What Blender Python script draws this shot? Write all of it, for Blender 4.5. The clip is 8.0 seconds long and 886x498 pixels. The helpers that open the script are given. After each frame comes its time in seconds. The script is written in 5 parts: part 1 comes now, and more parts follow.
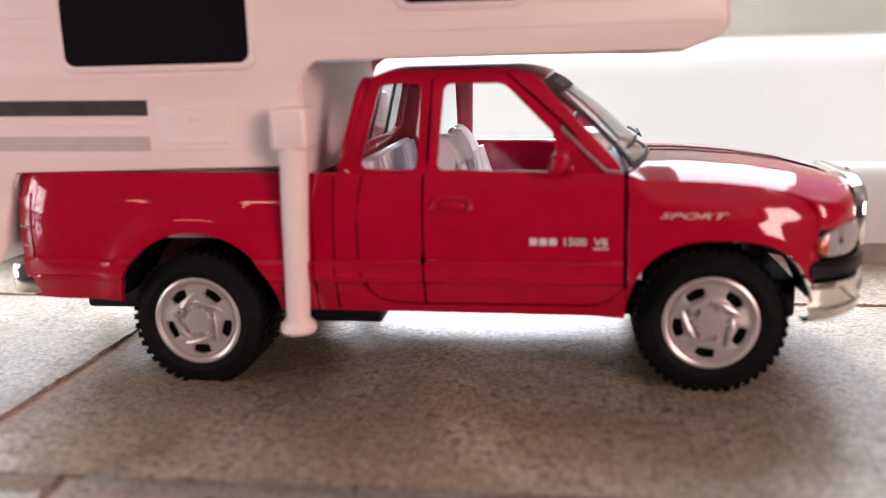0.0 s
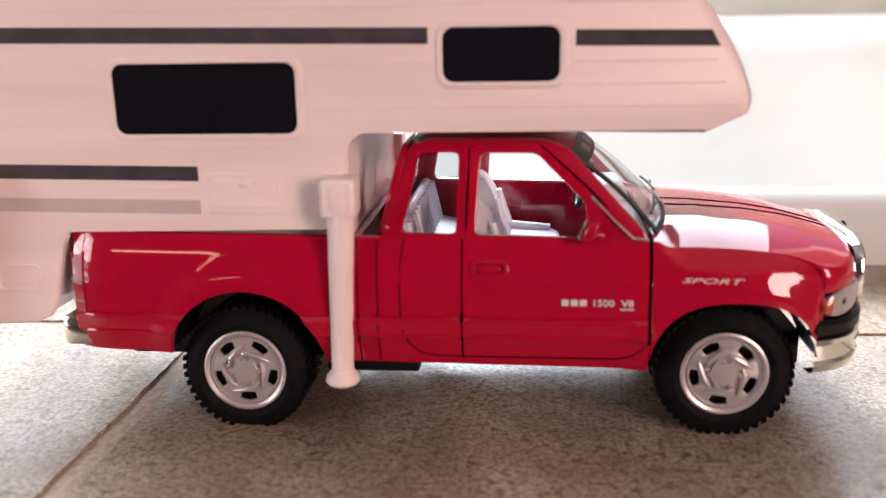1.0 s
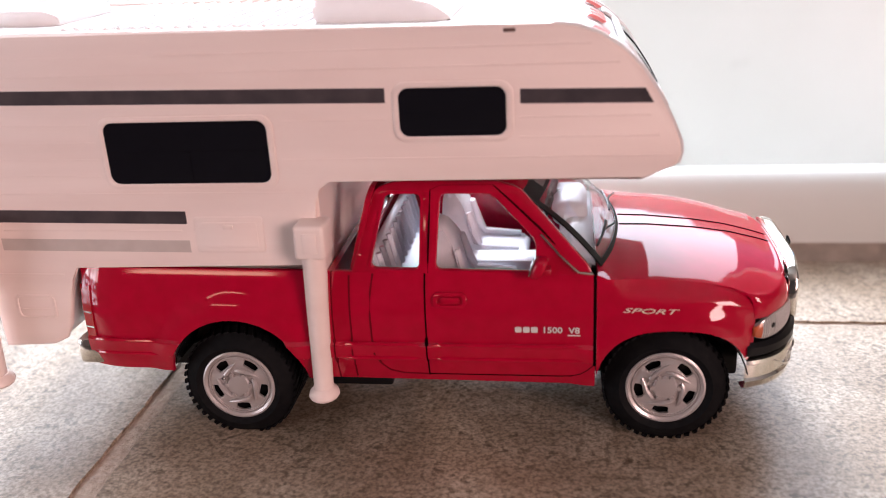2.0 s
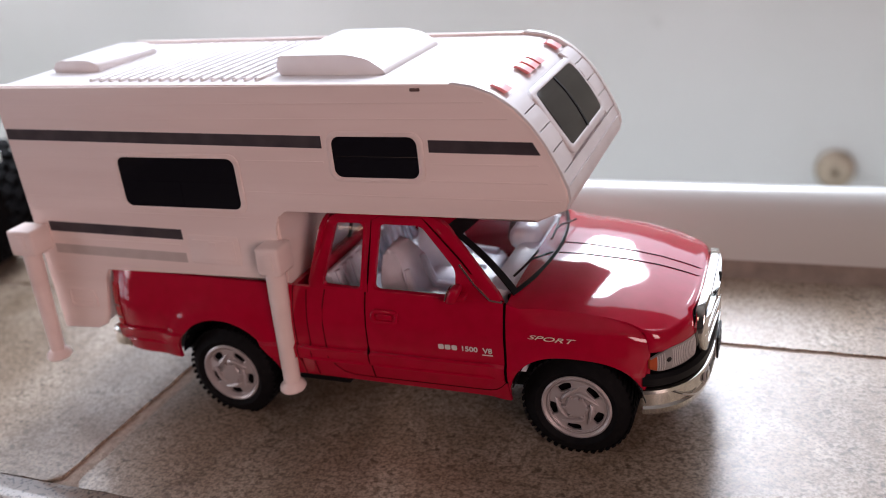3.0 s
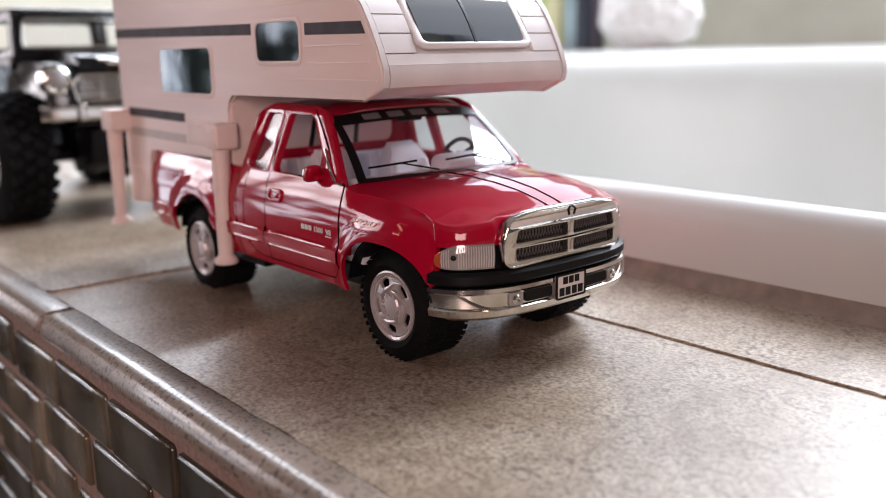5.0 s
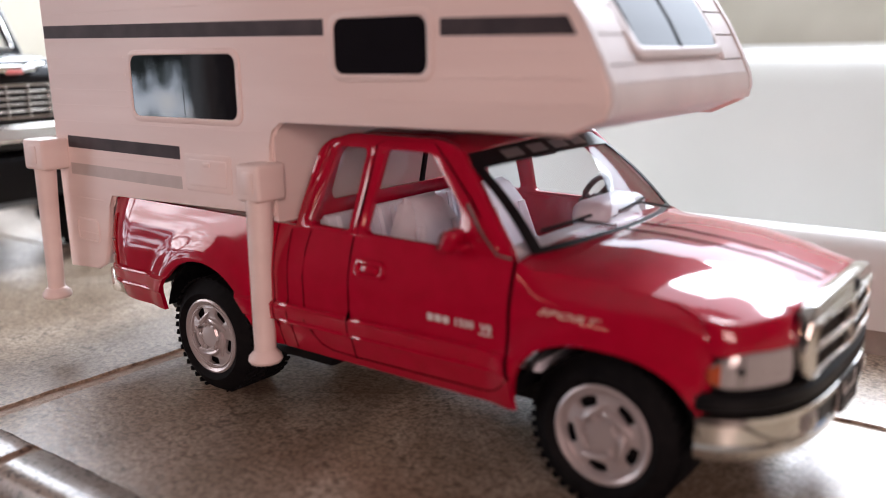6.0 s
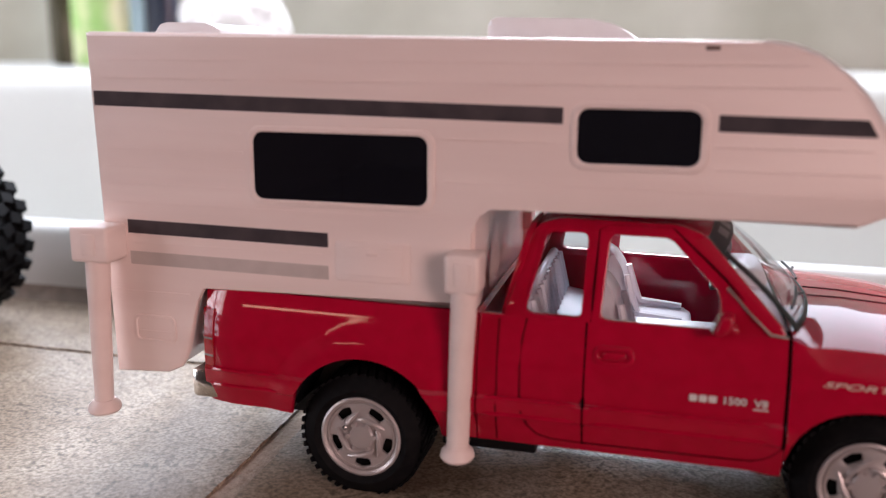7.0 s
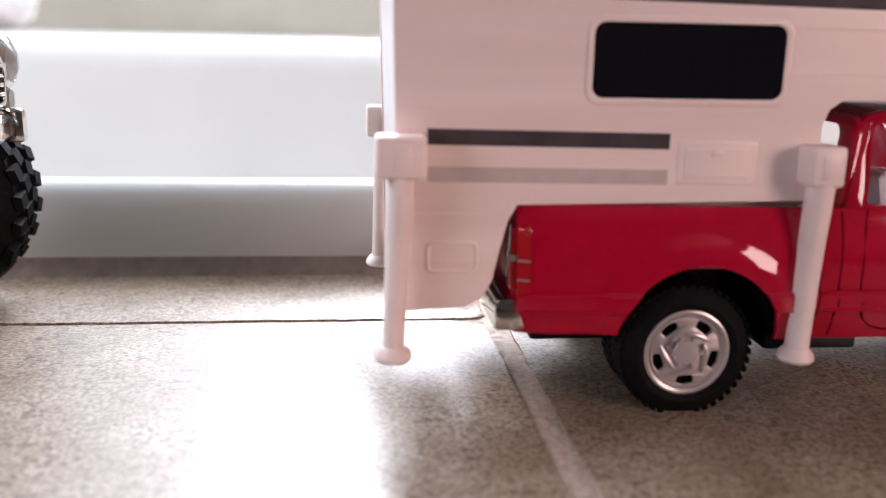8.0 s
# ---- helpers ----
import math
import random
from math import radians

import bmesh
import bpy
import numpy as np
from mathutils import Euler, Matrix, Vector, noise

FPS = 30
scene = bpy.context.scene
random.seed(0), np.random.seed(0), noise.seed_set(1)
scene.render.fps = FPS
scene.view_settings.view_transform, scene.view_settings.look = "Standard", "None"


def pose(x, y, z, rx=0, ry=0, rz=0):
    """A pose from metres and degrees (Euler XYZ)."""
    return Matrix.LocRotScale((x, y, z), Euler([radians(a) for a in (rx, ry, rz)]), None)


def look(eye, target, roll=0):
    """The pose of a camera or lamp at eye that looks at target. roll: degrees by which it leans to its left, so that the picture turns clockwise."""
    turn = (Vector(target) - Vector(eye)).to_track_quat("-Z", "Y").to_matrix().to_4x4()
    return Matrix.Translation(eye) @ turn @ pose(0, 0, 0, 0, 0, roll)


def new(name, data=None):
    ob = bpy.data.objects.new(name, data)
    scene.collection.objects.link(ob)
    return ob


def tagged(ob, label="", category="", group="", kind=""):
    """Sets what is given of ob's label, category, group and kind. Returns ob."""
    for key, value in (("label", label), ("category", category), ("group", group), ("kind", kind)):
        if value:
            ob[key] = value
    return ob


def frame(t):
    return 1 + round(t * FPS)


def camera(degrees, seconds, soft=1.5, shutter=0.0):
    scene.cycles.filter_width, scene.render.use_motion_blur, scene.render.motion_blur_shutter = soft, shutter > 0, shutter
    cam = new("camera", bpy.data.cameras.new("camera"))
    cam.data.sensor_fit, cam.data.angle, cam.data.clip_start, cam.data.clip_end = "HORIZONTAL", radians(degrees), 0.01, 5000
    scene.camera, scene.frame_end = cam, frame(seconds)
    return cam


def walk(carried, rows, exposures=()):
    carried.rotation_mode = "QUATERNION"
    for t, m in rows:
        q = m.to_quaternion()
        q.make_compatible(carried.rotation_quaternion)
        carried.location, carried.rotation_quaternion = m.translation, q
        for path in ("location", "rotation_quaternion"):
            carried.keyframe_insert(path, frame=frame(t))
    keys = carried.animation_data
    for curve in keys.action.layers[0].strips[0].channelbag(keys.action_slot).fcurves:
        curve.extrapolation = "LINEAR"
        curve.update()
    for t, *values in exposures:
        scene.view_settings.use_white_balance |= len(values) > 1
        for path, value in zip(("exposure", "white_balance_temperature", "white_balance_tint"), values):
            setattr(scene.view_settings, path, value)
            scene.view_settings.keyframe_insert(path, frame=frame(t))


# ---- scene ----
cam = camera(53.2, 8.0, 1.0)
PATH = [
    (0, (0.02631, -0.21113, 0.07016), (-0.00919, 0.03054, 0.01690), -1.5),
    (0.5, (0.01016, -0.21034, 0.07097), (-0.01847, 0.03221, 0.01758), -1.1),
    (1, (0.01059, -0.22094, 0.09463), (-0.01303, 0.01947, 0.03024), -1.0),
    (1.5, (0.01562, -0.22597, 0.11303), (-0.00799, 0.00971, 0.03305), -1.6),
    (3, (0.10547, -0.23166, 0.15188), (0.01580, -0.01931, 0.05508), -6.1),
    (3.5, (0.16916, -0.19822, 0.11472), (0.04144, -0.00039, 0.03074), -5.0),
    (4, (0.22791, -0.18072, 0.09297), (0.06176, -0.00645, 0.02571), -2.9),
    (4.5, (0.26541, -0.17319, 0.08209), (0.07703, -0.01844, 0.02672), -1.1),
    (6, (0.12441, -0.16897, 0.08531), (-0.02362, 0.02481, 0.03018), -1.0),
    (6.5, (0.07503, -0.18409, 0.09559), (-0.02682, 0.03734, 0.03998), -0.3),
    (7, (0.01034, -0.21584, 0.10269), (-0.04893, 0.02089, 0.04841), 0.4),
    (7.5, (-0.05791, -0.22550, 0.08588), (-0.07653, 0.01813, 0.03300), 0.9),
    (8, (-0.12959, -0.21184, 0.08084), (-0.10285, 0.02995, 0.02324), 1.2),
]
EXPOSURES = [(0.0, -0.52, 6300, 12), (0.5, -0.45, 6300, 12), (1.7, -0.39, 6250, 13), (3.0, -1.42, 6150, 15), (3.5, -1.42, 6150, 15), (4.5, -1.27, 6250, 13), (5.8, -1.11, 6250, 13), (6.5, -1.01, 6200, 14), (7.0, -1.01, 6200, 15), (8.0, -0.89, 6150, 15)]
walk(cam, [(t, look(eye, target, roll)) for t, eye, target, roll in PATH], EXPOSURES)
cam.data.dof.use_dof = True
cam.data.dof.focus_distance = 0.235
cam.data.dof.aperture_fstop = 10.0

# ---- world and light ----
world = bpy.data.worlds.new("sky")
scene.world = world
world.use_nodes = True
wn = world.node_tree.nodes
sky = wn.new("ShaderNodeTexSky")
sky.sky_type, sky.sun_disc = "NISHITA", False
sky.sun_elevation, sky.sun_rotation = radians(48), radians(0)
world.node_tree.links.new(sky.outputs[0], wn["Background"].inputs[0])
wn["Background"].inputs[1].default_value = 0.12


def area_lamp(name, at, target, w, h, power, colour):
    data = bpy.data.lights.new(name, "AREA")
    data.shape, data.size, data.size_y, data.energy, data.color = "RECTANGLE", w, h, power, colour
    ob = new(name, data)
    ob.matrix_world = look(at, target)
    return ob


area_lamp("window_daylight", (-0.32, 1.24, 1.02), (-0.1, 0.1, 0.05), 2.3, 1.2, 62.0, (0.88, 0.94, 1.0))
core = area_lamp("window_open_sky", (-0.1, 1.16, 0.9), (-0.02, 0.0, 0.0), 0.42, 0.75, 66.0, (0.92, 0.96, 1.0))
core.data.shape = "ELLIPSE"
# Corner fill through an added, unseen opening; brightens the tiles on the left.
area_lamp("corner_fill", (-1.62, 0.55, 1.08), (-0.2, 0.1, 0.05), 0.8, 0.95, 66.0, (0.92, 0.96, 1.0))
area_lamp("side_window_daylight", (-1.71, -0.93, 0.5), (-0.05, 0.0, 0.05), 0.76, 0.46, 13.0, (1.0, 0.84, 0.79))
# Warm fill added to brighten the near side; no lamp is known there.
area_lamp("warm_fill", (2.5, -2.5, 0.85), (-0.05, 0.0, 0.05), 1.1, 1.4, 142.0, (1.0, 0.70, 0.62))
area_lamp("mirror_light", (-0.9, -1.9, 0.72), (-0.05, 0.0, 0.05), 0.36, 0.05, 0.9, (1.0, 0.62, 0.42))


# ---- materials ----
def material(name, base, rough=0.5, metal=0.0, coat=0.0, spec=0.5):
    m = bpy.data.materials.new(name)
    m.use_nodes = True
    b = m.node_tree.nodes["Principled BSDF"]
    b.inputs["Base Color"].default_value = (*base, 1)
    b.inputs["Roughness"].default_value = rough
    b.inputs["Metallic"].default_value = metal
    b.inputs["Coat Weight"].default_value = coat
    b.inputs["Coat Roughness"].default_value = 0.07
    b.inputs["Specular IOR Level"].default_value = spec
    return m


def texture(m, kind, scale, detail=4.0, where="Position", stretch=None):
    t = m.node_tree
    n = t.nodes.new(kind)
    n.inputs["Scale"].default_value = scale
    if kind == "ShaderNodeTexNoise":
        n.inputs["Detail"].default_value = detail
    g = t.nodes.new("ShaderNodeNewGeometry") if where == "Position" else t.nodes.new("ShaderNodeTexCoord")
    out = g.outputs["Position" if where == "Position" else "Object"]
    if stretch:
        mp = t.nodes.new("ShaderNodeMapping")
        mp.inputs["Scale"].default_value = stretch
        t.links.new(out, mp.inputs[0])
        out = mp.outputs[0]
    t.links.new(out, n.inputs["Vector"])
    return n.outputs[0]


def ramp(m, source, stops):
    r = m.node_tree.nodes.new("ShaderNodeValToRGB")
    e = r.color_ramp.elements
    while len(e) < len(stops):
        e.new(0.5)
    for k, (p, c) in zip(e, stops):
        k.position, k.color = p, (*c, 1) if len(c) == 3 else c
    m.node_tree.links.new(source, r.inputs[0])
    return r.outputs[0]


def mix(m, a, b, how="MIX", fac=1.0):
    n = m.node_tree.nodes.new("ShaderNodeMix")
    n.data_type, n.blend_type = "RGBA", how
    if isinstance(fac, float):
        n.inputs[0].default_value = fac
    else:
        m.node_tree.links.new(fac, n.inputs[0])
    for k, v in ((6, a), (7, b)):
        if isinstance(v, tuple):
            n.inputs[k].default_value = (*v, 1)
        else:
            m.node_tree.links.new(v, n.inputs[k])
    return n.outputs[2]


def base(m, out):
    m.node_tree.links.new(out, m.node_tree.nodes["Principled BSDF"].inputs["Base Color"])


def rough(m, source, lo, hi):
    n = m.node_tree.nodes.new("ShaderNodeMapRange")
    n.inputs[3].default_value, n.inputs[4].default_value = lo, hi
    m.node_tree.links.new(source, n.inputs[0])
    m.node_tree.links.new(n.outputs[0], m.node_tree.nodes["Principled BSDF"].inputs["Roughness"])


def bump(m, source, strength, distance):
    n = m.node_tree.nodes.new("ShaderNodeBump")
    n.inputs["Strength"].default_value, n.inputs["Distance"].default_value = strength, distance
    m.node_tree.links.new(source, n.inputs["Height"])
    m.node_tree.links.new(n.outputs[0], m.node_tree.nodes["Principled BSDF"].inputs["Normal"])


def per_object(m, lo, hi):
    i = m.node_tree.nodes.new("ShaderNodeObjectInfo")
    n = m.node_tree.nodes.new("ShaderNodeMapRange")
    n.inputs[3].default_value, n.inputs[4].default_value = lo, hi
    m.node_tree.links.new(i.outputs["Random"], n.inputs[0])
    return n.outputs[0]


RED = material("red paint", (0.5, 0.002, 0.02), 0.5, 0.0, 1.0, 0.03)
RED.node_tree.nodes["Principled BSDF"].inputs["Coat Roughness"].default_value = 0.05
g = texture(RED, "ShaderNodeTexNoise", 260, 3)
base(RED, ramp(RED, g, [(0.3, (0.345, 0.0004, 0.019)), (0.7, (0.395, 0.0008, 0.024))]))
bump(RED, texture(RED, "ShaderNodeTexNoise", 110, 2), 0.16, 0.0006)
PLASTIC = material("cream plastic", (0.78, 0.66, 0.62), 0.42)
g = texture(PLASTIC, "ShaderNodeTexNoise", 60, 6, stretch=(0.22, 0.22, 1.8))
base(PLASTIC, ramp(PLASTIC, g, [(0.25, (0.74, 0.60, 0.56)), (0.75, (0.84, 0.71, 0.67))]))
bump(PLASTIC, texture(PLASTIC, "ShaderNodeTexNoise", 900, 3), 0.06, 0.0003)
ROOFING = material("white plastic", (0.8, 0.77, 0.76), 0.36)
g = texture(ROOFING, "ShaderNodeTexNoise", 90, 4)
base(ROOFING, ramp(ROOFING, g, [(0.3, (0.66, 0.63, 0.63)), (0.7, (0.73, 0.70, 0.70))]))
STRIPE = material("charcoal decal", (0.045, 0.035, 0.04), 0.6, 0, 0, 0.25)
base(STRIPE, ramp(STRIPE, texture(STRIPE, "ShaderNodeTexNoise", 150, 5), [(0.3, (0.035, 0.028, 0.033)), (0.75, (0.07, 0.055, 0.06))]))
GREYSTRIPE = material("pale grey decal", (0.42, 0.36, 0.34), 0.45)
base(GREYSTRIPE, ramp(GREYSTRIPE, texture(GREYSTRIPE, "ShaderNodeTexNoise", 150, 5), [(0.3, (0.47, 0.40, 0.37)), (0.75, (0.56, 0.485, 0.455))]))
BLACKGLASS = material("black tinted plastic pane", (0.006, 0.006, 0.009), 0.03, 0, 0, 0.5)
bump(BLACKGLASS, texture(BLACKGLASS, "ShaderNodeTexNoise", 80, 2), 0.05, 0.0005)
CHROME = material("chrome plating", (0.82, 0.80, 0.76), 0.09, 1.0)
rough(CHROME, texture(CHROME, "ShaderNodeTexNoise", 300, 4), 0.04, 0.2)
bump(CHROME, texture(CHROME, "ShaderNodeTexNoise", 220, 3), 0.15, 0.0004)
SILVER = material("silver wheel paint", (0.50, 0.455, 0.45), 0.34, 0.5)
bump(SILVER, texture(SILVER, "ShaderNodeTexNoise", 1200, 3), 0.08, 0.0002)
RUBBER = material("black rubber", (0.012, 0.012, 0.014), 0.7, 0, 0, 0.08)
g = texture(RUBBER, "ShaderNodeTexNoise", 500, 4)
base(RUBBER, ramp(RUBBER, g, [(0.35, (0.004, 0.004, 0.005)), (0.8, (0.009, 0.0085, 0.009))]))
bump(RUBBER, g, 0.2, 0.0003)
DARK = material("black trim plastic", (0.004, 0.004, 0.005), 0.4, 0, 0, 0.2)
bump(DARK, texture(DARK, "ShaderNodeTexNoise", 700, 3), 0.1, 0.0002)
GAP = material("dark seam", (0.006, 0.0015, 0.002), 0.9, 0, 0, 0.0)
# Darker red stands in for the shade in the pressed lines.
GROOVE_SHADE = material("red darkened as groove shade", (0.13, 0.0008, 0.008), 0.7, 0, 0, 0.05)
SEAT = material("grey interior plastic", (0.52, 0.52, 0.57), 0.42)
base(SEAT, ramp(SEAT, texture(SEAT, "ShaderNodeTexNoise", 200, 4), [(0.3, (0.66, 0.66, 0.72)), (0.7, (0.76, 0.76, 0.82))]))
LETTER = material("silver lettering", (0.72, 0.68, 0.66), 0.35, 0.2)
GOLD = material("pale gold lettering", (0.78, 0.66, 0.55), 0.35, 0.2)
MARKER = material("red marker lens", (0.72, 0.22, 0.21), 0.3)
AMBER = material("amber lens", (0.42, 0.085, 0.03), 0.15)
LENS = material("clear headlamp lens", (0.36, 0.345, 0.34), 0.08, 0.3)
LENSRIB = material("moulded lens ribs", (0.52, 0.50, 0.49), 0.15)
BLACKPAINT = material("black gloss paint", (0.005, 0.005, 0.006), 0.12, 0, 0.0, 0.4)
rough(BLACKPAINT, texture(BLACKPAINT, "ShaderNodeTexNoise", 40, 4), 0.08, 0.22)

GLASS = bpy.data.materials.new("clear window plastic")
GLASS.use_nodes = True
t = GLASS.node_tree
t.nodes.remove(t.nodes["Principled BSDF"])
tr, gl, mx, fr = (t.nodes.new(k) for k in ("ShaderNodeBsdfTransparent", "ShaderNodeBsdfGlossy", "ShaderNodeMixShader", "ShaderNodeLayerWeight"))
tr.inputs[0].default_value = (0.95, 0.96, 0.97, 1)
gl.inputs["Roughness"].default_value = 0.05
fr.inputs[0].default_value = 0.5
pw, ad = t.nodes.new("ShaderNodeMath"), t.nodes.new("ShaderNodeMath")
pw.operation, ad.operation = "POWER", "MULTIPLY_ADD"
pw.inputs[1].default_value = 3.5
ad.inputs[1].default_value, ad.inputs[2].default_value = 0.42, 0.05
t.links.new(fr.outputs["Facing"], pw.inputs[0])
t.links.new(pw.outputs[0], ad.inputs[0])
t.links.new(ad.outputs[0], mx.inputs[0])
t.links.new(tr.outputs[0], mx.inputs[1])
t.links.new(gl.outputs[0], mx.inputs[2])
t.links.new(mx.outputs[0], t.nodes["Material Output"].inputs[0])

STONE = material("speckled beige stone tile", (0.4, 0.36, 0.31), 0.4)
cloud = texture(STONE, "ShaderNodeTexNoise", 34, 6)
patch = texture(STONE, "ShaderNodeTexNoise", 150, 5)
grain = texture(STONE, "ShaderNodeTexNoise", 1150, 3)
speck = texture(STONE, "ShaderNodeTexNoise", 820, 5)
c = ramp(STONE, cloud, [(0.3, (0.36, 0.272, 0.192)), (0.5, (0.45, 0.358, 0.27)), (0.72, (0.57, 0.485, 0.39))])
c = mix(STONE, c, ramp(STONE, patch, [(0.3, (0.6, 0.55, 0.49)), (0.6, (1.0, 1.0, 1.0))]), "MULTIPLY", 0.5)
c = mix(STONE, c, ramp(STONE, grain, [(0.36, (0.45, 0.42, 0.39)), (0.55, (1.0, 1.0, 1.0))]), "MULTIPLY", 0.6)
c = mix(STONE, c, ramp(STONE, speck, [(0.36, (0.16, 0.125, 0.095)), (0.56, (1.0, 1.0, 1.0))]), "MULTIPLY", 0.6)
vein = texture(STONE, "ShaderNodeTexNoise", 9, 8, stretch=(1.0, 0.45, 1.0))
c = mix(STONE, c, ramp(STONE, vein, [(0.485, (1, 1, 1)), (0.5, (0.72, 0.68, 0.64)), (0.515, (1, 1, 1))]), "MULTIPLY", 0.6)
rough(STONE, patch, 0.46, 0.30)
pits = texture(STONE, "ShaderNodeTexNoise", 430, 7)
clump = texture(STONE, "ShaderNodeTexNoise", 70, 3)
c = mix(STONE, c, ramp(STONE, pits, [(0.38, (0.3, 0.26, 0.22)), (0.49, (1.0, 1.0, 1.0))]), "MULTIPLY", ramp(STONE, clump, [(0.35, (0.25, 0.25, 0.25)), (0.65, (0.85, 0.85, 0.85))]))
base(STONE, c)
bump(STONE, pits, 0.2, 0.0008)
GROUT = material("sandy beige grout", (0.42, 0.33, 0.26), 0.9)
g = texture(GROUT, "ShaderNodeTexNoise", 700, 6)
base(GROUT, ramp(GROUT, g, [(0.3, (0.40, 0.31, 0.245)), (0.7, (0.58, 0.475, 0.395))]))
bump(GROUT, texture(GROUT, "ShaderNodeTexNoise", 330, 6), 0.9, 0.0016)
GLAZE = material("glazed beige brown trim tile", (0.36, 0.29, 0.235), 0.2, 0, 0.3)
g = texture(GLAZE, "ShaderNodeTexNoise", 45, 5)
s2 = texture(GLAZE, "ShaderNodeTexNoise", 850, 6)
c = ramp(GLAZE, g, [(0.3, (0.20, 0.15, 0.115)), (0.7, (0.32, 0.255, 0.205))])
base(GLAZE, mix(GLAZE, c, ramp(GLAZE, s2, [(0.38, (0.14, 0.10, 0.075)), (0.46, (1, 1, 1))]), "MULTIPLY", 0.9))
rough(GLAZE, s2, 0.5, 0.24)
bump(GLAZE, texture(GLAZE, "ShaderNodeTexNoise", 230, 4), 0.3, 0.0009)
MOSAIC = material("olive brown glass tile", (0.09, 0.075, 0.055), 0.25, 0, 0.4)
g = texture(MOSAIC, "ShaderNodeTexNoise", 55, 6, stretch=(1.0, 1.0, 0.55))
c = ramp(MOSAIC, g, [(0.3, (0.028, 0.022, 0.013)), (0.47, (0.085, 0.068, 0.042)), (0.6, (0.125, 0.11, 0.075)), (0.75, (0.22, 0.18, 0.125))])
vr = per_object(MOSAIC, 0.4, 1.7)
cc = MOSAIC.node_tree.nodes.new("ShaderNodeCombineColor")
for k in range(3):
    MOSAIC.node_tree.links.new(vr, cc.inputs[k])
base(MOSAIC, mix(MOSAIC, c, cc.outputs[0], "MULTIPLY", 1.0))
bump(MOSAIC, texture(MOSAIC, "ShaderNodeTexNoise", 70, 2), 0.5, 0.0022)
WALLGROUT = material("pinkish brown wall grout", (0.33, 0.25, 0.205), 0.9)
g = texture(WALLGROUT, "ShaderNodeTexNoise", 500, 5)
base(WALLGROUT, ramp(WALLGROUT, g, [(0.3, (0.21, 0.135, 0.108)), (0.7, (0.30, 0.21, 0.175))]))
bump(WALLGROUT, g, 0.6, 0.001)
ACRYLIC = material("white acrylic", (0.80, 0.79, 0.765), 0.13, 0, 0.1)
g = texture(ACRYLIC, "ShaderNodeTexNoise", 5, 4)
base(ACRYLIC, ramp(ACRYLIC, g, [(0.3, (0.53, 0.545, 0.52)), (0.7, (0.58, 0.59, 0.57))]))
rough(ACRYLIC, texture(ACRYLIC, "ShaderNodeTexNoise", 30, 4), 0.24, 0.36)
CAULK = material("grey-brown sealant", (0.36, 0.30, 0.25), 0.7)
g = texture(CAULK, "ShaderNodeTexNoise", 120, 5)
base(CAULK, ramp(CAULK, g, [(0.3, (0.15, 0.12, 0.095)), (0.7, (0.26, 0.215, 0.175))]))
bump(CAULK, g, 0.6, 0.002)
WALL = material("greenish beige plaster", (0.36, 0.34, 0.28), 0.7)
g = texture(WALL, "ShaderNodeTexNoise", 6, 6)
base(WALL, ramp(WALL, g, [(0.3, (0.30, 0.285, 0.23)), (0.7, (0.41, 0.39, 0.33))]))
# Unseen walls, floor and ceiling: colours darkened so that reflections stay dim.
ROOM = material("wall paint darkened to dim reflections", (0.42, 0.37, 0.35), 0.8)
g = texture(ROOM, "ShaderNodeTexNoise", 3, 5)
base(ROOM, ramp(ROOM, g, [(0.3, (0.075, 0.062, 0.058)), (0.7, (0.10, 0.085, 0.078))]))
FLOORING = material("floor darkened to dim reflections", (0.05, 0.04, 0.034), 0.6)
base(FLOORING, ramp(FLOORING, texture(FLOORING, "ShaderNodeTexNoise", 8, 6), [(0.3, (0.038, 0.03, 0.025)), (0.7, (0.065, 0.052, 0.045))]))
CEIL = material("grey ceiling paint", (0.75, 0.73, 0.7), 0.9)
base(CEIL, ramp(CEIL, texture(CEIL, "ShaderNodeTexNoise", 4, 5), [(0.3, (0.3, 0.285, 0.275)), (0.7, (0.36, 0.345, 0.33))]))


# ---- shapes; all sizes below are in millimetres ----
def finish(bm, name, mat, angle=35):
    bmesh.ops.recalc_face_normals(bm, faces=bm.faces)
    bmesh.ops.scale(bm, vec=(0.001, 0.001, 0.001), verts=bm.verts)
    me = bpy.data.meshes.new(name)
    bm.to_mesh(me)
    bm.free()
    me.materials.append(mat)
    me.shade_smooth()
    me.set_sharp_from_angle(angle=radians(angle))
    return me


def part(name, bm, mat, parent, label="", angle=35):
    ob = new(name, bm if isinstance(bm, bpy.types.Mesh) else finish(bm, name, mat, angle))
    ob.parent = parent
    return tagged(ob, label)


def thing(name, label, category, group="", kind="", at=(0, 0, 0)):
    ob = new(name)
    ob.empty_display_size = 0.01
    ob.location = [v * 0.001 for v in at]
    return tagged(ob, label, category, group, kind)


def solid(name, bm, mat, label, category, kind="", group=""):
    return tagged(new(name, finish(bm, name, mat)), label, category, group, kind)


def box(x0, x1, y0, y1, z0, z1, r=0.0, seg=2, bm=None):
    out = bm or bmesh.new()
    b = bmesh.new()
    bmesh.ops.create_cube(b, size=1.0)
    for v in b.verts:
        v.co = ((x0 + x1) / 2 + v.co.x * (x1 - x0), (y0 + y1) / 2 + v.co.y * (y1 - y0), (z0 + z1) / 2 + v.co.z * (z1 - z0))
    if r:
        bmesh.ops.bevel(b, geom=b.edges[:], offset=r, segments=seg, affect="EDGES", profile=0.5)
    return merge(out, b)


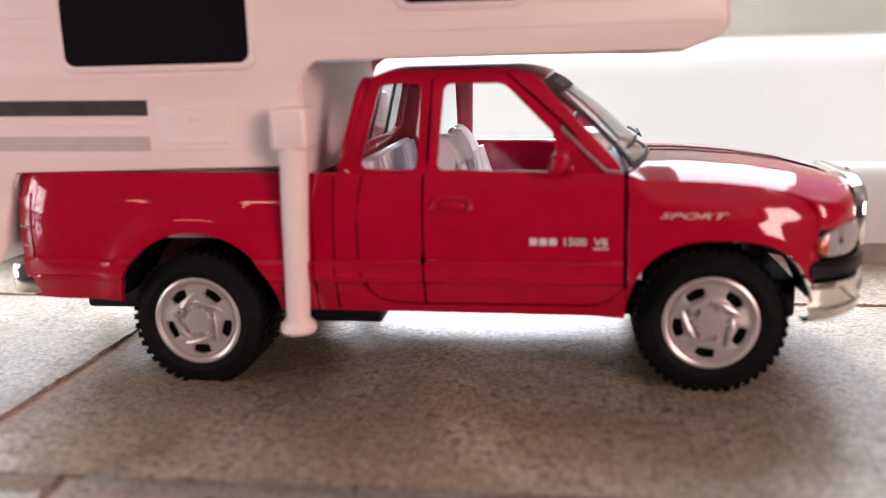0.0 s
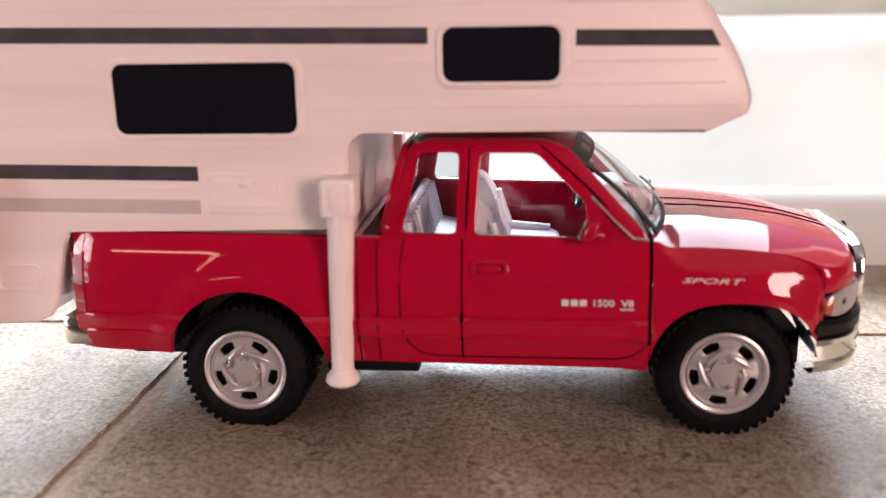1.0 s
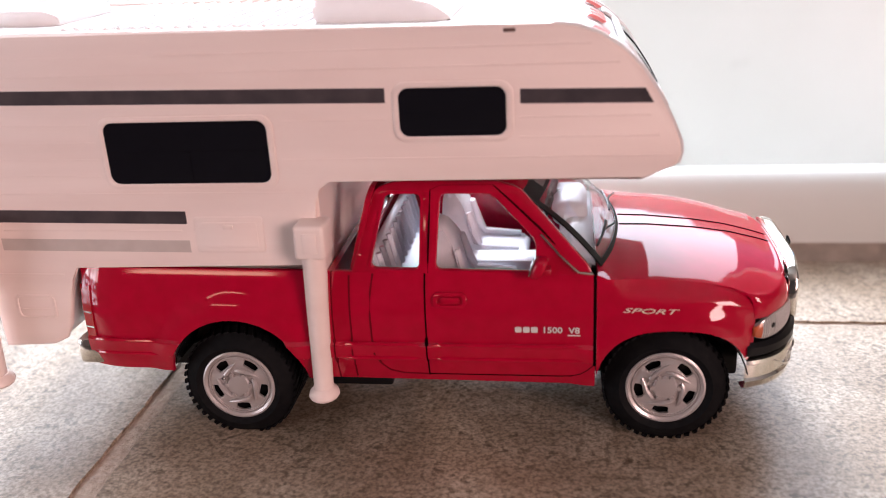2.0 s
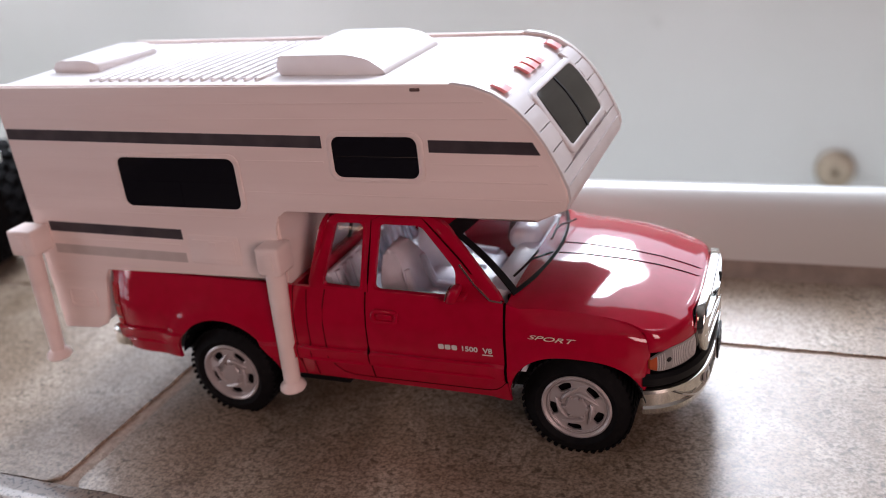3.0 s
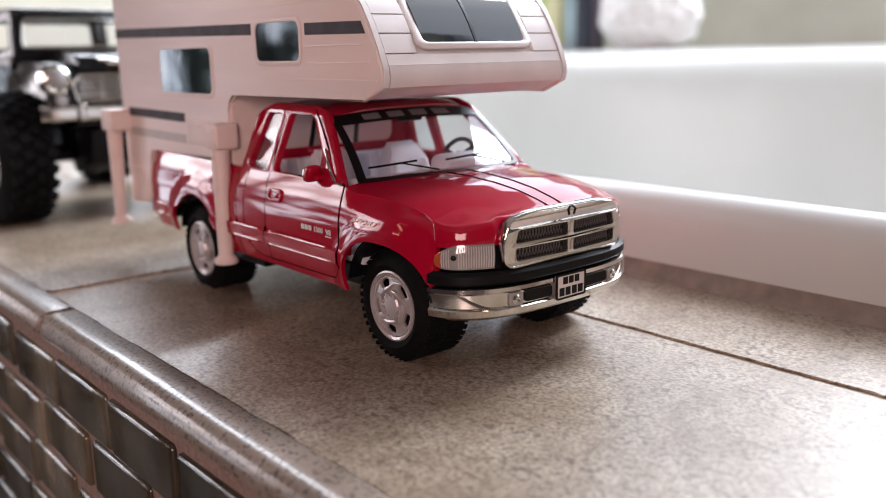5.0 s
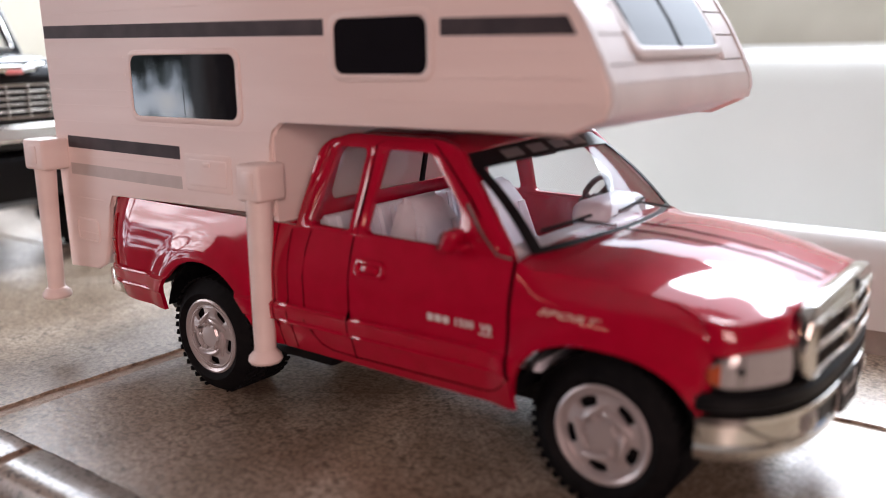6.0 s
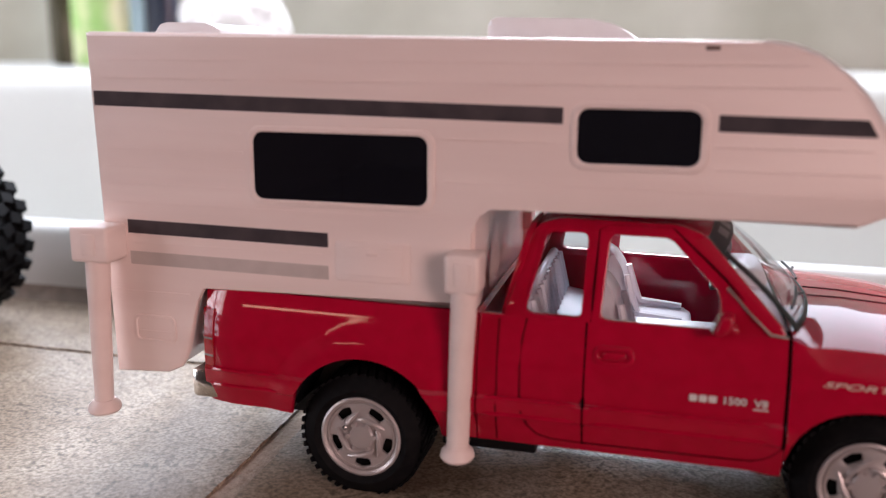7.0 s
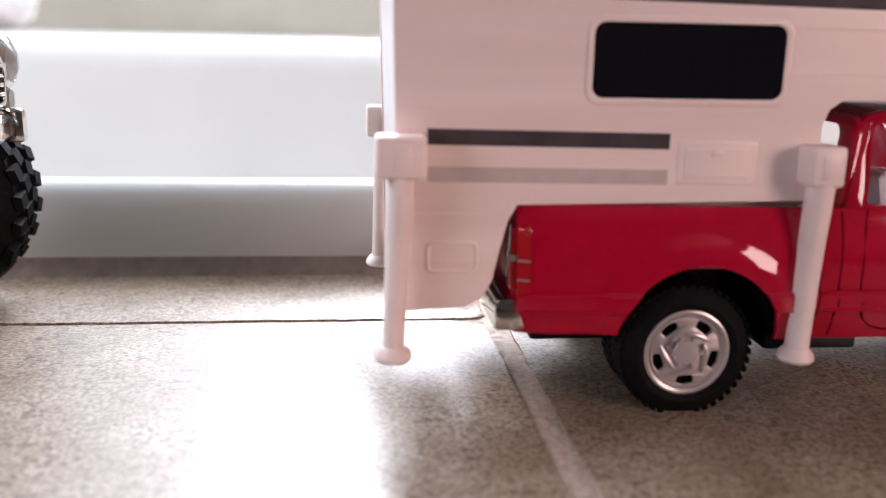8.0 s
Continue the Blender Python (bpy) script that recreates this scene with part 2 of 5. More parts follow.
def merge(bm, other):
    me = bpy.data.meshes.new("joined")
    other.to_mesh(me)
    other.free()
    bm.from_mesh(me)
    bpy.data.meshes.remove(me)
    return bm


def grid(rows, closed=False, caps=False, bm=None):
    bm = bm or bmesh.new()
    vs = [[bm.verts.new(p) for p in row] for row in rows]
    for a, b in zip(vs, vs[1:]):
        n = len(a)
        for i in range(n if closed else n - 1):
            bm.faces.new((a[i], a[(i + 1) % n], b[(i + 1) % n], b[i]))
    if caps:
        bm.faces.new(vs[0])
        bm.faces.new(vs[-1][::-1])
    return bm


def lathe(profile, centre, axis="y", n=48, bm=None):
    rows = []
    for d, r in profile:
        row = []
        for i in range(n):
            a = 2 * math.pi * i / n
            c, s = r * math.cos(a), r * math.sin(a)
            p = {"x": (d, c, s), "y": (c, d, s), "z": (c, s, d)}[axis]
            row.append([p[k] + centre[k] for k in range(3)])
        rows.append(row)
    return grid(rows, True, False, bm)


def tube(points, r, n=8, bm=None):
    pts = [Vector(p) for p in points]
    rows = []
    for i, p in enumerate(pts):
        d = (pts[min(i + 1, len(pts) - 1)] - pts[max(i - 1, 0)]).normalized()
        u = d.cross(Vector((0, 0, 1)) if abs(d.z) < 0.9 else Vector((1, 0, 0))).normalized()
        w = d.cross(u)
        rr = r[i] if isinstance(r, (list, tuple)) else r
        rows.append([p + rr * (u * math.cos(2 * math.pi * k / n) + w * math.sin(2 * math.pi * k / n)) for k in range(n)])
    return grid(rows, True, True, bm)


def prism(pts, lo, hi, place, r=0.0, seg=2, bm=None):
    """A polygon of (u, v), from w = lo to hi; place turns u, v, w into x, y, z."""
    out = bm or bmesh.new()
    b = bmesh.new()
    low = [b.verts.new((u, v, lo)) for u, v in pts]
    top = [b.verts.new((u, v, hi)) for u, v in pts]
    f0, f1 = b.faces.new(low), b.faces.new(top)
    n = len(pts)
    for i in range(n):
        b.faces.new((low[i], low[(i + 1) % n], top[(i + 1) % n], top[i]))
    if r:
        rim = [e for e in b.edges if len({v.co.z for v in e.verts}) == 1]
        bmesh.ops.bevel(b, geom=rim, offset=r, segments=seg, affect="EDGES", profile=0.5)
    for v in b.verts:
        v.co = place(*v.co)
    return merge(out, b)


def plate(outlines, depth, place, bevel=0.0):
    """A flat plate: the first outline with the others as holes in it."""
    cu = bpy.data.curves.new("plate", "CURVE")
    cu.dimensions, cu.fill_mode, cu.extrude = "2D", "BOTH", depth / 2
    if bevel:
        cu.bevel_depth, cu.bevel_resolution, cu.extrude = bevel, 1, depth / 2 - bevel
        cu.offset = -bevel
    for line in outlines:
        sp = cu.splines.new("POLY")
        sp.points.add(len(line) - 1)
        for p, (u, v) in zip(sp.points, line):
            p.co = (u, v, 0, 1)
        sp.use_cyclic_u = True
    ob = bpy.data.objects.new("plate", cu)
    me = bpy.data.meshes.new_from_object(ob)
    bm = bmesh.new()
    bm.from_mesh(me)
    bpy.data.objects.remove(ob)
    bpy.data.curves.remove(cu)
    bpy.data.meshes.remove(me)
    bmesh.ops.remove_doubles(bm, verts=bm.verts, dist=0.0005)
    for v in bm.verts:
        v.co = place(*v.co)
    return bm


def rounded(x0, x1, y0, y1, r, n=5):
    pts = []
    for cx, cy, a in ((x1 - r, y1 - r, 0), (x0 + r, y1 - r, 90), (x0 + r, y0 + r, 180), (x1 - r, y0 + r, 270)):
        pts += [(cx + r * math.cos(radians(a + 90 * k / n)), cy + r * math.sin(radians(a + 90 * k / n))) for k in range(n + 1)]
    return pts


def soft_corners(pts, r, n=4):
    out = []
    for i, p in enumerate(pts):
        a, b, c = Vector(pts[i - 1]), Vector(p), Vector(pts[(i + 1) % len(pts)])
        k = min(r, (a - b).length * 0.45, (c - b).length * 0.45)
        s, e = b + (a - b).normalized() * k, b + (c - b).normalized() * k
        for j in range(n + 1):
            f = j / n
            q = s * (1 - f) ** 2 + b * 2 * f * (1 - f) + e * f * f
            out.append((q.x, q.y))
    return out


def lettering(text, size, shear=0.0, bold=0.0, stretch=1.0):
    cu = bpy.data.curves.new("lettering", "FONT")
    cu.body, cu.size, cu.shear, cu.offset, cu.extrude = text, size, shear, bold, 0.06
    cu.resolution_u = 3
    ob = bpy.data.objects.new("lettering", cu)
    me = bpy.data.meshes.new_from_object(ob)
    bm = bmesh.new()
    bm.from_mesh(me)
    bpy.data.objects.remove(ob)
    bpy.data.curves.remove(cu)
    bpy.data.meshes.remove(me)
    for v in bm.verts:
        v.co.x *= stretch
    return bm


def smooth(a, b, v):
    f = min(1.0, max(0.0, (v - a) / (b - a)))
    return f * f * (3 - 2 * f)


def table(pairs, x):
    for (a, va), (b, vb) in zip(pairs, pairs[1:]):
        if x <= b:
            return va + (vb - va) * max(0.0, (x - a) / (b - a))
    return pairs[-1][1]


# ---- the setting ----
floor = thing("floor", "unseen matt bathroom floor, dark brown to dim reflections", "floor", kind="structure")
part("floor_slab", box(-1700, 3000, -4500, -92, -560, -520), FLOORING, floor)
for name, dims, mat, label in (
    ("wall_east", (3000, 3100, -4500, 1230, -560, 1900), ROOM, "plain unseen bathroom wall, dark brown to dim reflections"),
    ("wall_south", (-1700, 3000, -4600, -4500, -560, 1900), ROOM, "plain unseen bathroom wall, dark brown to dim reflections"),
):
    solid(name, box(*dims), mat, label, "wall", "structure")
solid("ceiling", box(-1700, 3000, -4500, 1230, 1900, 1960), CEIL, "plain unseen ceiling, grey to dim reflections", "ceiling", "structure")


def wall_with_opening(name, axis, at, thick, span, z0, z1, openings, mat, label):
    outer = [(span[0], z0), (span[1], z0), (span[1], z1), (span[0], z1)]
    holes = [[(u0, v0), (u1, v0), (u1, v1), (u0, v1)] for u0, u1, v0, v1 in openings]
    put = (lambda u, v, w: (u, at + thick / 2 + w, v)) if axis == "y" else (lambda u, v, w: (at - thick / 2 + w, u, v))
    return solid(name, plate([outer] + holes, thick, put), mat, label, "wall", "structure")


wall_with_opening("wall_north", "y", 1130, 100, (-1700, 3000), -560, 1900, [(-1500, 860, 400, 1640)], WALL, "greenish beige wall with a window over the tub")
# The second opening is added only to let the corner fill through.
wall_with_opening("wall_west", "x", -1600, 100, (-4500, 1130), -560, 1900, [(-1300, -560, -330, 760), (140, 960, 590, 1570)], ROOM, "dark brown wall with a window and an added opening for fill")

def window_bars(name, wall_x, y0, y1, z0, z1, label):
    win = thing(name, label, "window", kind="structure")
    part("window_frame", plate([[(y0, z0), (y1, z0), (y1, z1), (y0, z1)], [(y0 + 45, z0 + 45), (y1 - 45, z0 + 45), (y1 - 45, z1 - 45), (y0 + 45, z1 - 45)]], 60, lambda u, v, w: (wall_x + w, u, v)), CEIL, win)
    part("mullion", box(wall_x - 15, wall_x + 15, (y0 + y1) / 2 - 14, (y0 + y1) / 2 + 14, z0 + 45, z1 - 45, 3), CEIL, win)
    for a, b in ((y0 + 45, (y0 + y1) / 2 - 14), ((y0 + y1) / 2 + 14, y1 - 45)):
        part("glazing_bar", box(wall_x - 12, wall_x + 12, a, b, (z0 + z1) / 2 - 11, (z0 + z1) / 2 + 11, 3), CEIL, win)


window_bars("window_1", -1650, -1300, -560, -330, 760, "grey painted window frame with four panes")

TREES = bpy.data.materials.new("garden and sky seen through the side window")
TREES.use_nodes = True
tn = TREES.node_tree
em = tn.nodes.new("ShaderNodeEmission")
em.inputs[1].default_value = 12.5
leaf = texture(TREES, "ShaderNodeTexNoise", 7.5, 10, stretch=(1, 1, 0.8))
tn.links.new(ramp(TREES, leaf, [(0.40, (0.01, 0.014, 0.012)), (0.475, (0.05, 0.065, 0.06)), (0.52, (0.75, 0.84, 0.95)), (0.62, (1.0, 1.0, 1.0))]), em.inputs[0])
tn.links.new(em.outputs[0], tn.nodes["Material Output"].inputs[0])
solid("backdrop", box(-2420, -2400, -2800, 300, -1500, 1500), TREES, "sky and dark trees outside the side window", "backdrop", "structure")

SURROUND = material("cream wall panel", (0.74, 0.71, 0.60), 0.35)
base(SURROUND, ramp(SURROUND, texture(SURROUND, "ShaderNodeTexNoise", 5, 5), [(0.3, (0.70, 0.67, 0.56)), (0.7, (0.78, 0.75, 0.65))]))
solid("wall_panel_west", box(-1599, -1585, -60, 1128, -30, 570, 3), SURROUND, "cream wall panel at the end of the tub", "wall", "structure")

# ---- the bathtub ----
tub = thing("bathtub", "white acrylic bathtub with a rounded rim", "bathtub")
NEAR = [(93, -14), (93.4, 0), (93.9, 9), (94.7, 16.5), (96.2, 22.3), (98.6, 26.8), (102, 29.8), (106.5, 31.2), (111.5, 30.6), (116, 28), (120, 22), (124, 12), (133, -20), (150, -120), (178, -230), (220, -300), (280, -325)]
FAR = [(600, -325), (660, -312), (700, -285), (730, -235), (749, -170), (763, -100), (774, -40), (783, 10), (790, 42), (796, 60), (804, 71), (816, 77), (845, 78)]
section = NEAR + FAR
rows = []
for i in range(61):
    x = -1580 + 3360 * i / 60
    row = []
    for y, z in section:
        inner = smooth(135, 200, y) * (1 - smooth(700, 790, y))
        end = max(smooth(-1150, -1500, x), smooth(1150, 1500, x))
        row.append((x, y, z + (20 - z) * end * inner if z < 20 else z))
    rows.append(row)
part("shell", grid(rows), ACRYLIC, tub, angle=60)
drain = lathe([(0, 0.01), (-10, 4), (-11, 12), (-9, 17), (-2, 20), (12, 21)], (152, 744, -176), "y", 32)
part("overflow_drain", drain, material("dull bronze", (0.34, 0.27, 0.2), 0.4, 0.6), tub, "small round bronze overflow fitting")
deck = solid("back_ledge", box(-1600, 1780, 838, 1128, 30, 80.5, 3), ACRYLIC, "smooth white ledge behind the bathtub", "ledge", "structure")
solid("sealant", prism([(88, -1.5), (93.6, -1.5), (94.4, 7), (91.8, 2.2)], -1580, 1780, lambda u, v, w: (w, u, v)), CAULK, "grey-brown sealant strip along the tub", "sealant", "structure")


def bottle(name, label, x, y, profile, mat, cap, cap_mat, squash=1.0):
    ob = thing(name, label, "bottle", at=(x, y, 80.5))
    b = lathe(profile, (0, 0, 0), "z", 28)
    bmesh.ops.scale(b, vec=(1, squash, 1), verts=b.verts)
    part("body", b, mat, ob)
    part("cap", lathe(cap, (0, 0, 0), "z", 20), cap_mat, ob)
    return ob


PALE = material("pale yellow-green plastic", (0.66, 0.72, 0.36), 0.3)
base(PALE, ramp(PALE, texture(PALE, "ShaderNodeTexNoise", 14, 3), [(0.35, (0.32, 0.55, 0.16)), (0.55, (0.72, 0.74, 0.45)), (0.8, (0.78, 0.8, 0.6))]))
BLUE = material("pale blue plastic", (0.42, 0.60, 0.68), 0.3)
NAVY = material("navy black plastic", (0.012, 0.016, 0.035), 0.3)
TOWEL = material("white terry cloth", (0.75, 0.73, 0.72), 0.95)
g = texture(TOWEL, "ShaderNodeTexNoise", 90, 6)
base(TOWEL, ramp(TOWEL, g, [(0.3, (0.62, 0.6, 0.59)), (0.7, (0.80, 0.78, 0.77))]))
bump(TOWEL, g, 1.0, 0.006)
bottle("shampoo_bottle", "pale yellow-green shampoo bottle on the ledge", -765, 905, [(0, 0.1), (0, 40), (4, 44), (150, 44), (175, 34), (186, 15)], PALE, [(186, 15), (215, 14), (215, 0.1)], BLUE, 0.6)
bottle("lotion_bottle", "pale blue plastic lotion bottle on the ledge", -722, 925, [(0, 0.1), (0, 22), (3, 24), (130, 24), (150, 18), (158, 9)], BLUE, [(158, 9), (185, 9), (185, 0.1)], PALE, 0.7)
bottle("conditioner_bottle", "navy black conditioner bottle on the ledge", -675, 915, [(0, 0.1), (0, 22), (3, 25), (165, 25), (182, 20), (190, 10)], NAVY, [(190, 10), (216, 10), (216, 0.1)], NAVY, 0.7)
bottle("brown_bottle", "dark olive brown bottle on the ledge", -840, 930, [(0, 0.1), (0, 20), (3, 23), (140, 23), (165, 9), (190, 8)], material("dark olive glass", (0.05, 0.045, 0.025), 0.2), [(190, 10), (205, 10), (205, 0.1)], DARK)
b = bmesh.new()
bmesh.ops.create_icosphere(b, subdivisions=5, radius=1)
for v in b.verts:
    k = 1 + 0.10 * noise.noise(v.co * 3.1) + 0.05 * noise.noise(v.co * 9)
    v.co = (-572 + v.co.x * 78 * k, 925 + v.co.y * 58 * k, 80 + max(0, 52 + v.co.z * 60 * k))
solid("bath_sponge", b, TOWEL, "round white crumpled bath sponge on the ledge", "sponge")


# ---- the red pickup truck ----
truck = thing("toy_pickup_truck", "glossy red die-cast toy pickup truck with chrome bumpers", "toy truck", at=(0, 2.8, 0))
truck.scale = (1, 1.08, 1)
REAR, FRONT = -55.0, 55.0


def arch(x):
    u = abs(x + 53.5) / 18.2
    if u < 1:
        return 17.2 + 17.6 * (1 - u ** 2.0) ** 0.5
    u = abs(x - 56.0) / 18.4
    if u < 1:
        return 15.8 + 17.7 * (1 - u ** 2.5) ** (1 / 2.5)
    return 0.0


def sill(x):
    return max(arch(x), table([(-93, 19.4), (-72, 19.2), (-71, 18.0), (-35, 17.4), (37.5, 16.6), (74, 24.0), (78, 28.8)], x))


def belt(x):
    return table([(-95, 47.7), (-30, 46.9), (37, 46.3), (41, 45.0), (45, 44.8), (56, 44.2), (63, 43.4), (69, 42.2), (74, 40.4), (79, 38.0)], x)


def flank(x, z):
    """Half the body's width."""
    y = 35.3 - 2.7 * max(0, (z - 35) / 12) ** 1.7 - 2.6 * max(0, (29 - z) / 12) ** 1.8
    y += 0.95 * smooth(23.95, 24.5, z) * (1 - smooth(28.35, 28.95, z)) * (1 - smooth(36, 39, x))
    y -= 0.95 * smooth(40.6, 42.2, z) * (1 - smooth(43.8, 44.8, z)) * smooth(40, 48, x)
    for cx, cz, r in ((-53.5, 17.2, 18.0), (56.0, 15.8, 18.2)):
        d = math.hypot(x - cx, z - cz)
        y += 1.0 * smooth(r + 7.5, r + 1.5, d)
    y -= 1.8 * max(0, (-84 - x) / 10) ** 2
    if x > 38:
        y -= 2.0 * smooth(38, 48, x) * max(0, (z - (belt(x) - 3.2)) / 3.2) ** 2
    if x > 58:
        y -= 5.1 * ((x - 58) / 20) ** 2
    if x > 74:
        y = min(y, nose_y(x))
    return y


def nose_x(y):
    return 74 + 13.2 * max(0.0, 1 - (min(abs(y), 31.9) / 32) ** 3.2) ** 0.6


def nose_y(x):
    return 32 * max(0.0, 1 - (max(0, x - 74) / 13.2) ** (1 / 0.6)) ** (1 / 3.2)


CREASES = (17.0, 18.0, 19.2, 20.5, 22.0, 23.4, 23.9, 24.2, 24.6, 25.2, 26.5, 27.8, 28.3, 28.7, 29.0, 29.5, 30.5)


def panel(side, xs, z_lo, z_hi, n):
    """A body panel of one side; its rows follow the two pressed creases."""
    bm = bmesh.new()
    cols = []
    for x in xs:
        a, b = z_lo(x), z_hi(x)
        if b < 31:
            levels = [a + (b - a) * k / n for k in range(n + 1)]
        else:
            levels = [max(a, min(v, b)) for v in (a,) + CREASES] + [max(a, 30.5 + (b - 30.5) * k / n) for k in range(1, n + 1)]
        cols.append([bm.verts.new((x, side * flank(x, z), z)) for z in levels])
    for a, b in zip(cols, cols[1:]):
        for k in range(len(a) - 1):
            bm.faces.new((a[k], b[k], b[k + 1], a[k + 1]))
    bmesh.ops.remove_doubles(bm, verts=bm.verts, dist=0.004)
    thick(bm, lambda c: Vector((0, -side * 1.1, 0)))
    return bm


def thick(bm, offset):
    """Gives an open sheet a thickness: an inner copy and a closed edge."""
    edges = [e for e in bm.edges if e.is_boundary]
    faces = bm.faces[:]
    twin = {v: bm.verts.new(v.co + offset(v.co)) for v in bm.verts[:]}
    for f in faces:
        bm.faces.new([twin[v] for v in reversed(f.verts)])
    for e in edges:
        a, b = e.verts
        bm.faces.new((a, b, twin[b], twin[a]))


def spread(a, b, step, extra=()):
    n = max(1, round((b - a) / step))
    return sorted({round(a + (b - a) * i / n, 3) for i in range(n + 1)} | {v for v in extra if a < v < b})


DOOR_A, DOOR_B, DOOR_Z = -3.7, 37.3, 19.4


def door_low(x):
    return DOOR_Z + 4.6 * max(0, (x - 29.5) / 7.8) ** 2.4


for side in (-1, 1):
    part("bed_side", panel(side, spread(-94, -27.3, 1.2, (-71.6, -71.3, -35.5, -35.2)), sill, belt, 14), RED, truck)
    part("rear_quarter", panel(side, spread(-26.9, DOOR_A - 0.2, 1.5), sill, belt, 14), RED, truck)
    part("rocker", panel(side, spread(DOOR_A - 0.2, DOOR_B + 0.2, 2.0), sill, lambda x: door_low(x) - 0.3, 6), RED, truck)
    door = part("door", panel(side, spread(DOOR_A + 0.2, DOOR_B - 0.35, 1.5), door_low, belt, 14), RED, truck)
    ring = [rounded(-4.2, 4.2, -2.0, 2.0, 1.6), rounded(-3.1, 3.1, -1.1, 1.1, 1.0)]
    part("handle", plate(ring, 0.8, lambda u, v, w: (2.4 + u, side * (flank(2.4, 40.3 + v) + 0.15 + w), 40.3 + v), 0.15), RED, door)
    part("handle_pull", plate([rounded(-2.4, 2.4, -0.75, 0.75, 0.7)], 0.7, lambda u, v, w: (2.4 + u, side * (flank(2.4, 40.3 + v) + 0.1 + w), 40.3 + v), 0.2), RED, door)
    part("fender", panel(side, spread(DOOR_B + 0.45, 75.0, 1.1, (37.9, 38.1, 74.2)), sill, belt, 14), RED, truck)
    # dark behind the seams; the rearmost is darker red for groove shade
    for name, x, z0, z1 in (("seam", -27.1, 17.6, 46.6), ("seam", DOOR_A, 19.0, 46.4), ("seam", DOOR_B, 23.6, 46.2)):
        part(name, tube([(x, side * (flank(x, z0 + (z1 - z0) * k / 12) - 0.3), z0 + (z1 - z0) * k / 12) for k in range(13)], 0.42, 6), GROOVE_SHADE if x < -20 else GAP, truck)
    part("seam", tube([(x, side * (flank(x, door_low(x)) - 0.35), door_low(x) - 0.15) for x in [DOOR_A + (DOOR_B - DOOR_A) * k / 24 for k in range(25)]], 0.36, 6), GAP, truck)
    # pressed ribs along the bed, the quarter and the door
    for owner, xa, xb in ((truck, -93, -74), (truck, -33.5, -28), (truck, -26, -5), (door, -2.5, 34.5)):
        for z in (24.8, 28.6):
            n = max(6, round((xb - xa) / 2))
            part("pressed_rib", tube([(xa + (xb - xa) * k / n, side * (flank(xa + (xb - xa) * k / n, z) - 0.05), z) for k in range(n + 1)], [0.1] + [0.58] * (n - 1) + [0.1], 8), RED, owner)
    # pressed groove and rear access panel seam, their shade put into darker red
    part("pressed_line_shade", tube([(-22.6, side * (flank(-22.6, 18 + 28 * k / 16) - 0.16), 18 + 28 * k / 16) for k in range(17)], 0.3, 6), GROOVE_SHADE, truck)
    seam_pts = [(-16.6, 46.4), (-17.3, 42), (-17.6, 36), (-17.5, 30), (-17.0, 26), (-15.8, 22.6), (-13.6, 20.4), (-10.5, 19.5), (-4, 19.2)]
    part("seam", tube([(x, side * (flank(x, z) - 0.12), z) for x, z in seam_pts], 0.3, 6), GROOVE_SHADE, truck)
    # inner wheel housing
    for cx in (-53.5, 56.0):
        arc = [(cx + 18.6 * math.cos(radians(a)), 15.5 + 19.2 * math.sin(radians(a))) for a in range(14, 167, 8)]
        w = grid([[(x, side * 33.2, z) for x, z in arc], [(x, side * 20, z) for x, z in arc]])
        thick(w, lambda c: Vector((0, 0, 0.6)))
        part("wheel_housing", w, BLACKPAINT if cx < 0 else DARK, truck)
    # lettering
    def on_side(bm, x, z, lift=0.25):
        for v in bm.verts:
            px = x + v.co.x if side < 0 else x - v.co.x
            v.co = (px, side * (flank(px, z + v.co.y) + lift + v.co.z), z + v.co.y)
        return bm
    start = 18.2 if side < 0 else 34.0
    for k in range(3):
        part("badge_bar", on_side(prism(rounded(0, 1.6, 0, 1.5, 0.3, 2), 0, 0.08, lambda u, v, w, k=k: Vector((u + 1.95 * k, v, w))), start, 32.3), LETTER, door, "small silver badge bar")
    part("badge_number", on_side(lettering("1500", 2.15, 0, 0.04, 1.15), start + (6.5 if side < 0 else -6.5), 32.3), LETTER, door, "small silver number badge")
    part("badge_engine", on_side(lettering("V8", 2.2, 0, 0.04, 1.1), start + (12.9 if side < 0 else -12.9), 32.2), LETTER, door, "small silver engine badge")
    part("badge_line", on_side(box(0, 3.0, 0, 0.3, 0, 0.08), start + (12.7 if side < 0 else -12.7), 31.5), LETTER, door)
    part("sport_lettering", on_side(lettering("SPORT", 1.5, 0.35, 0.0, 2.75), 43.6 if side < 0 else 58.2, 37.8), GOLD, truck, "pale gold slanted lettering")

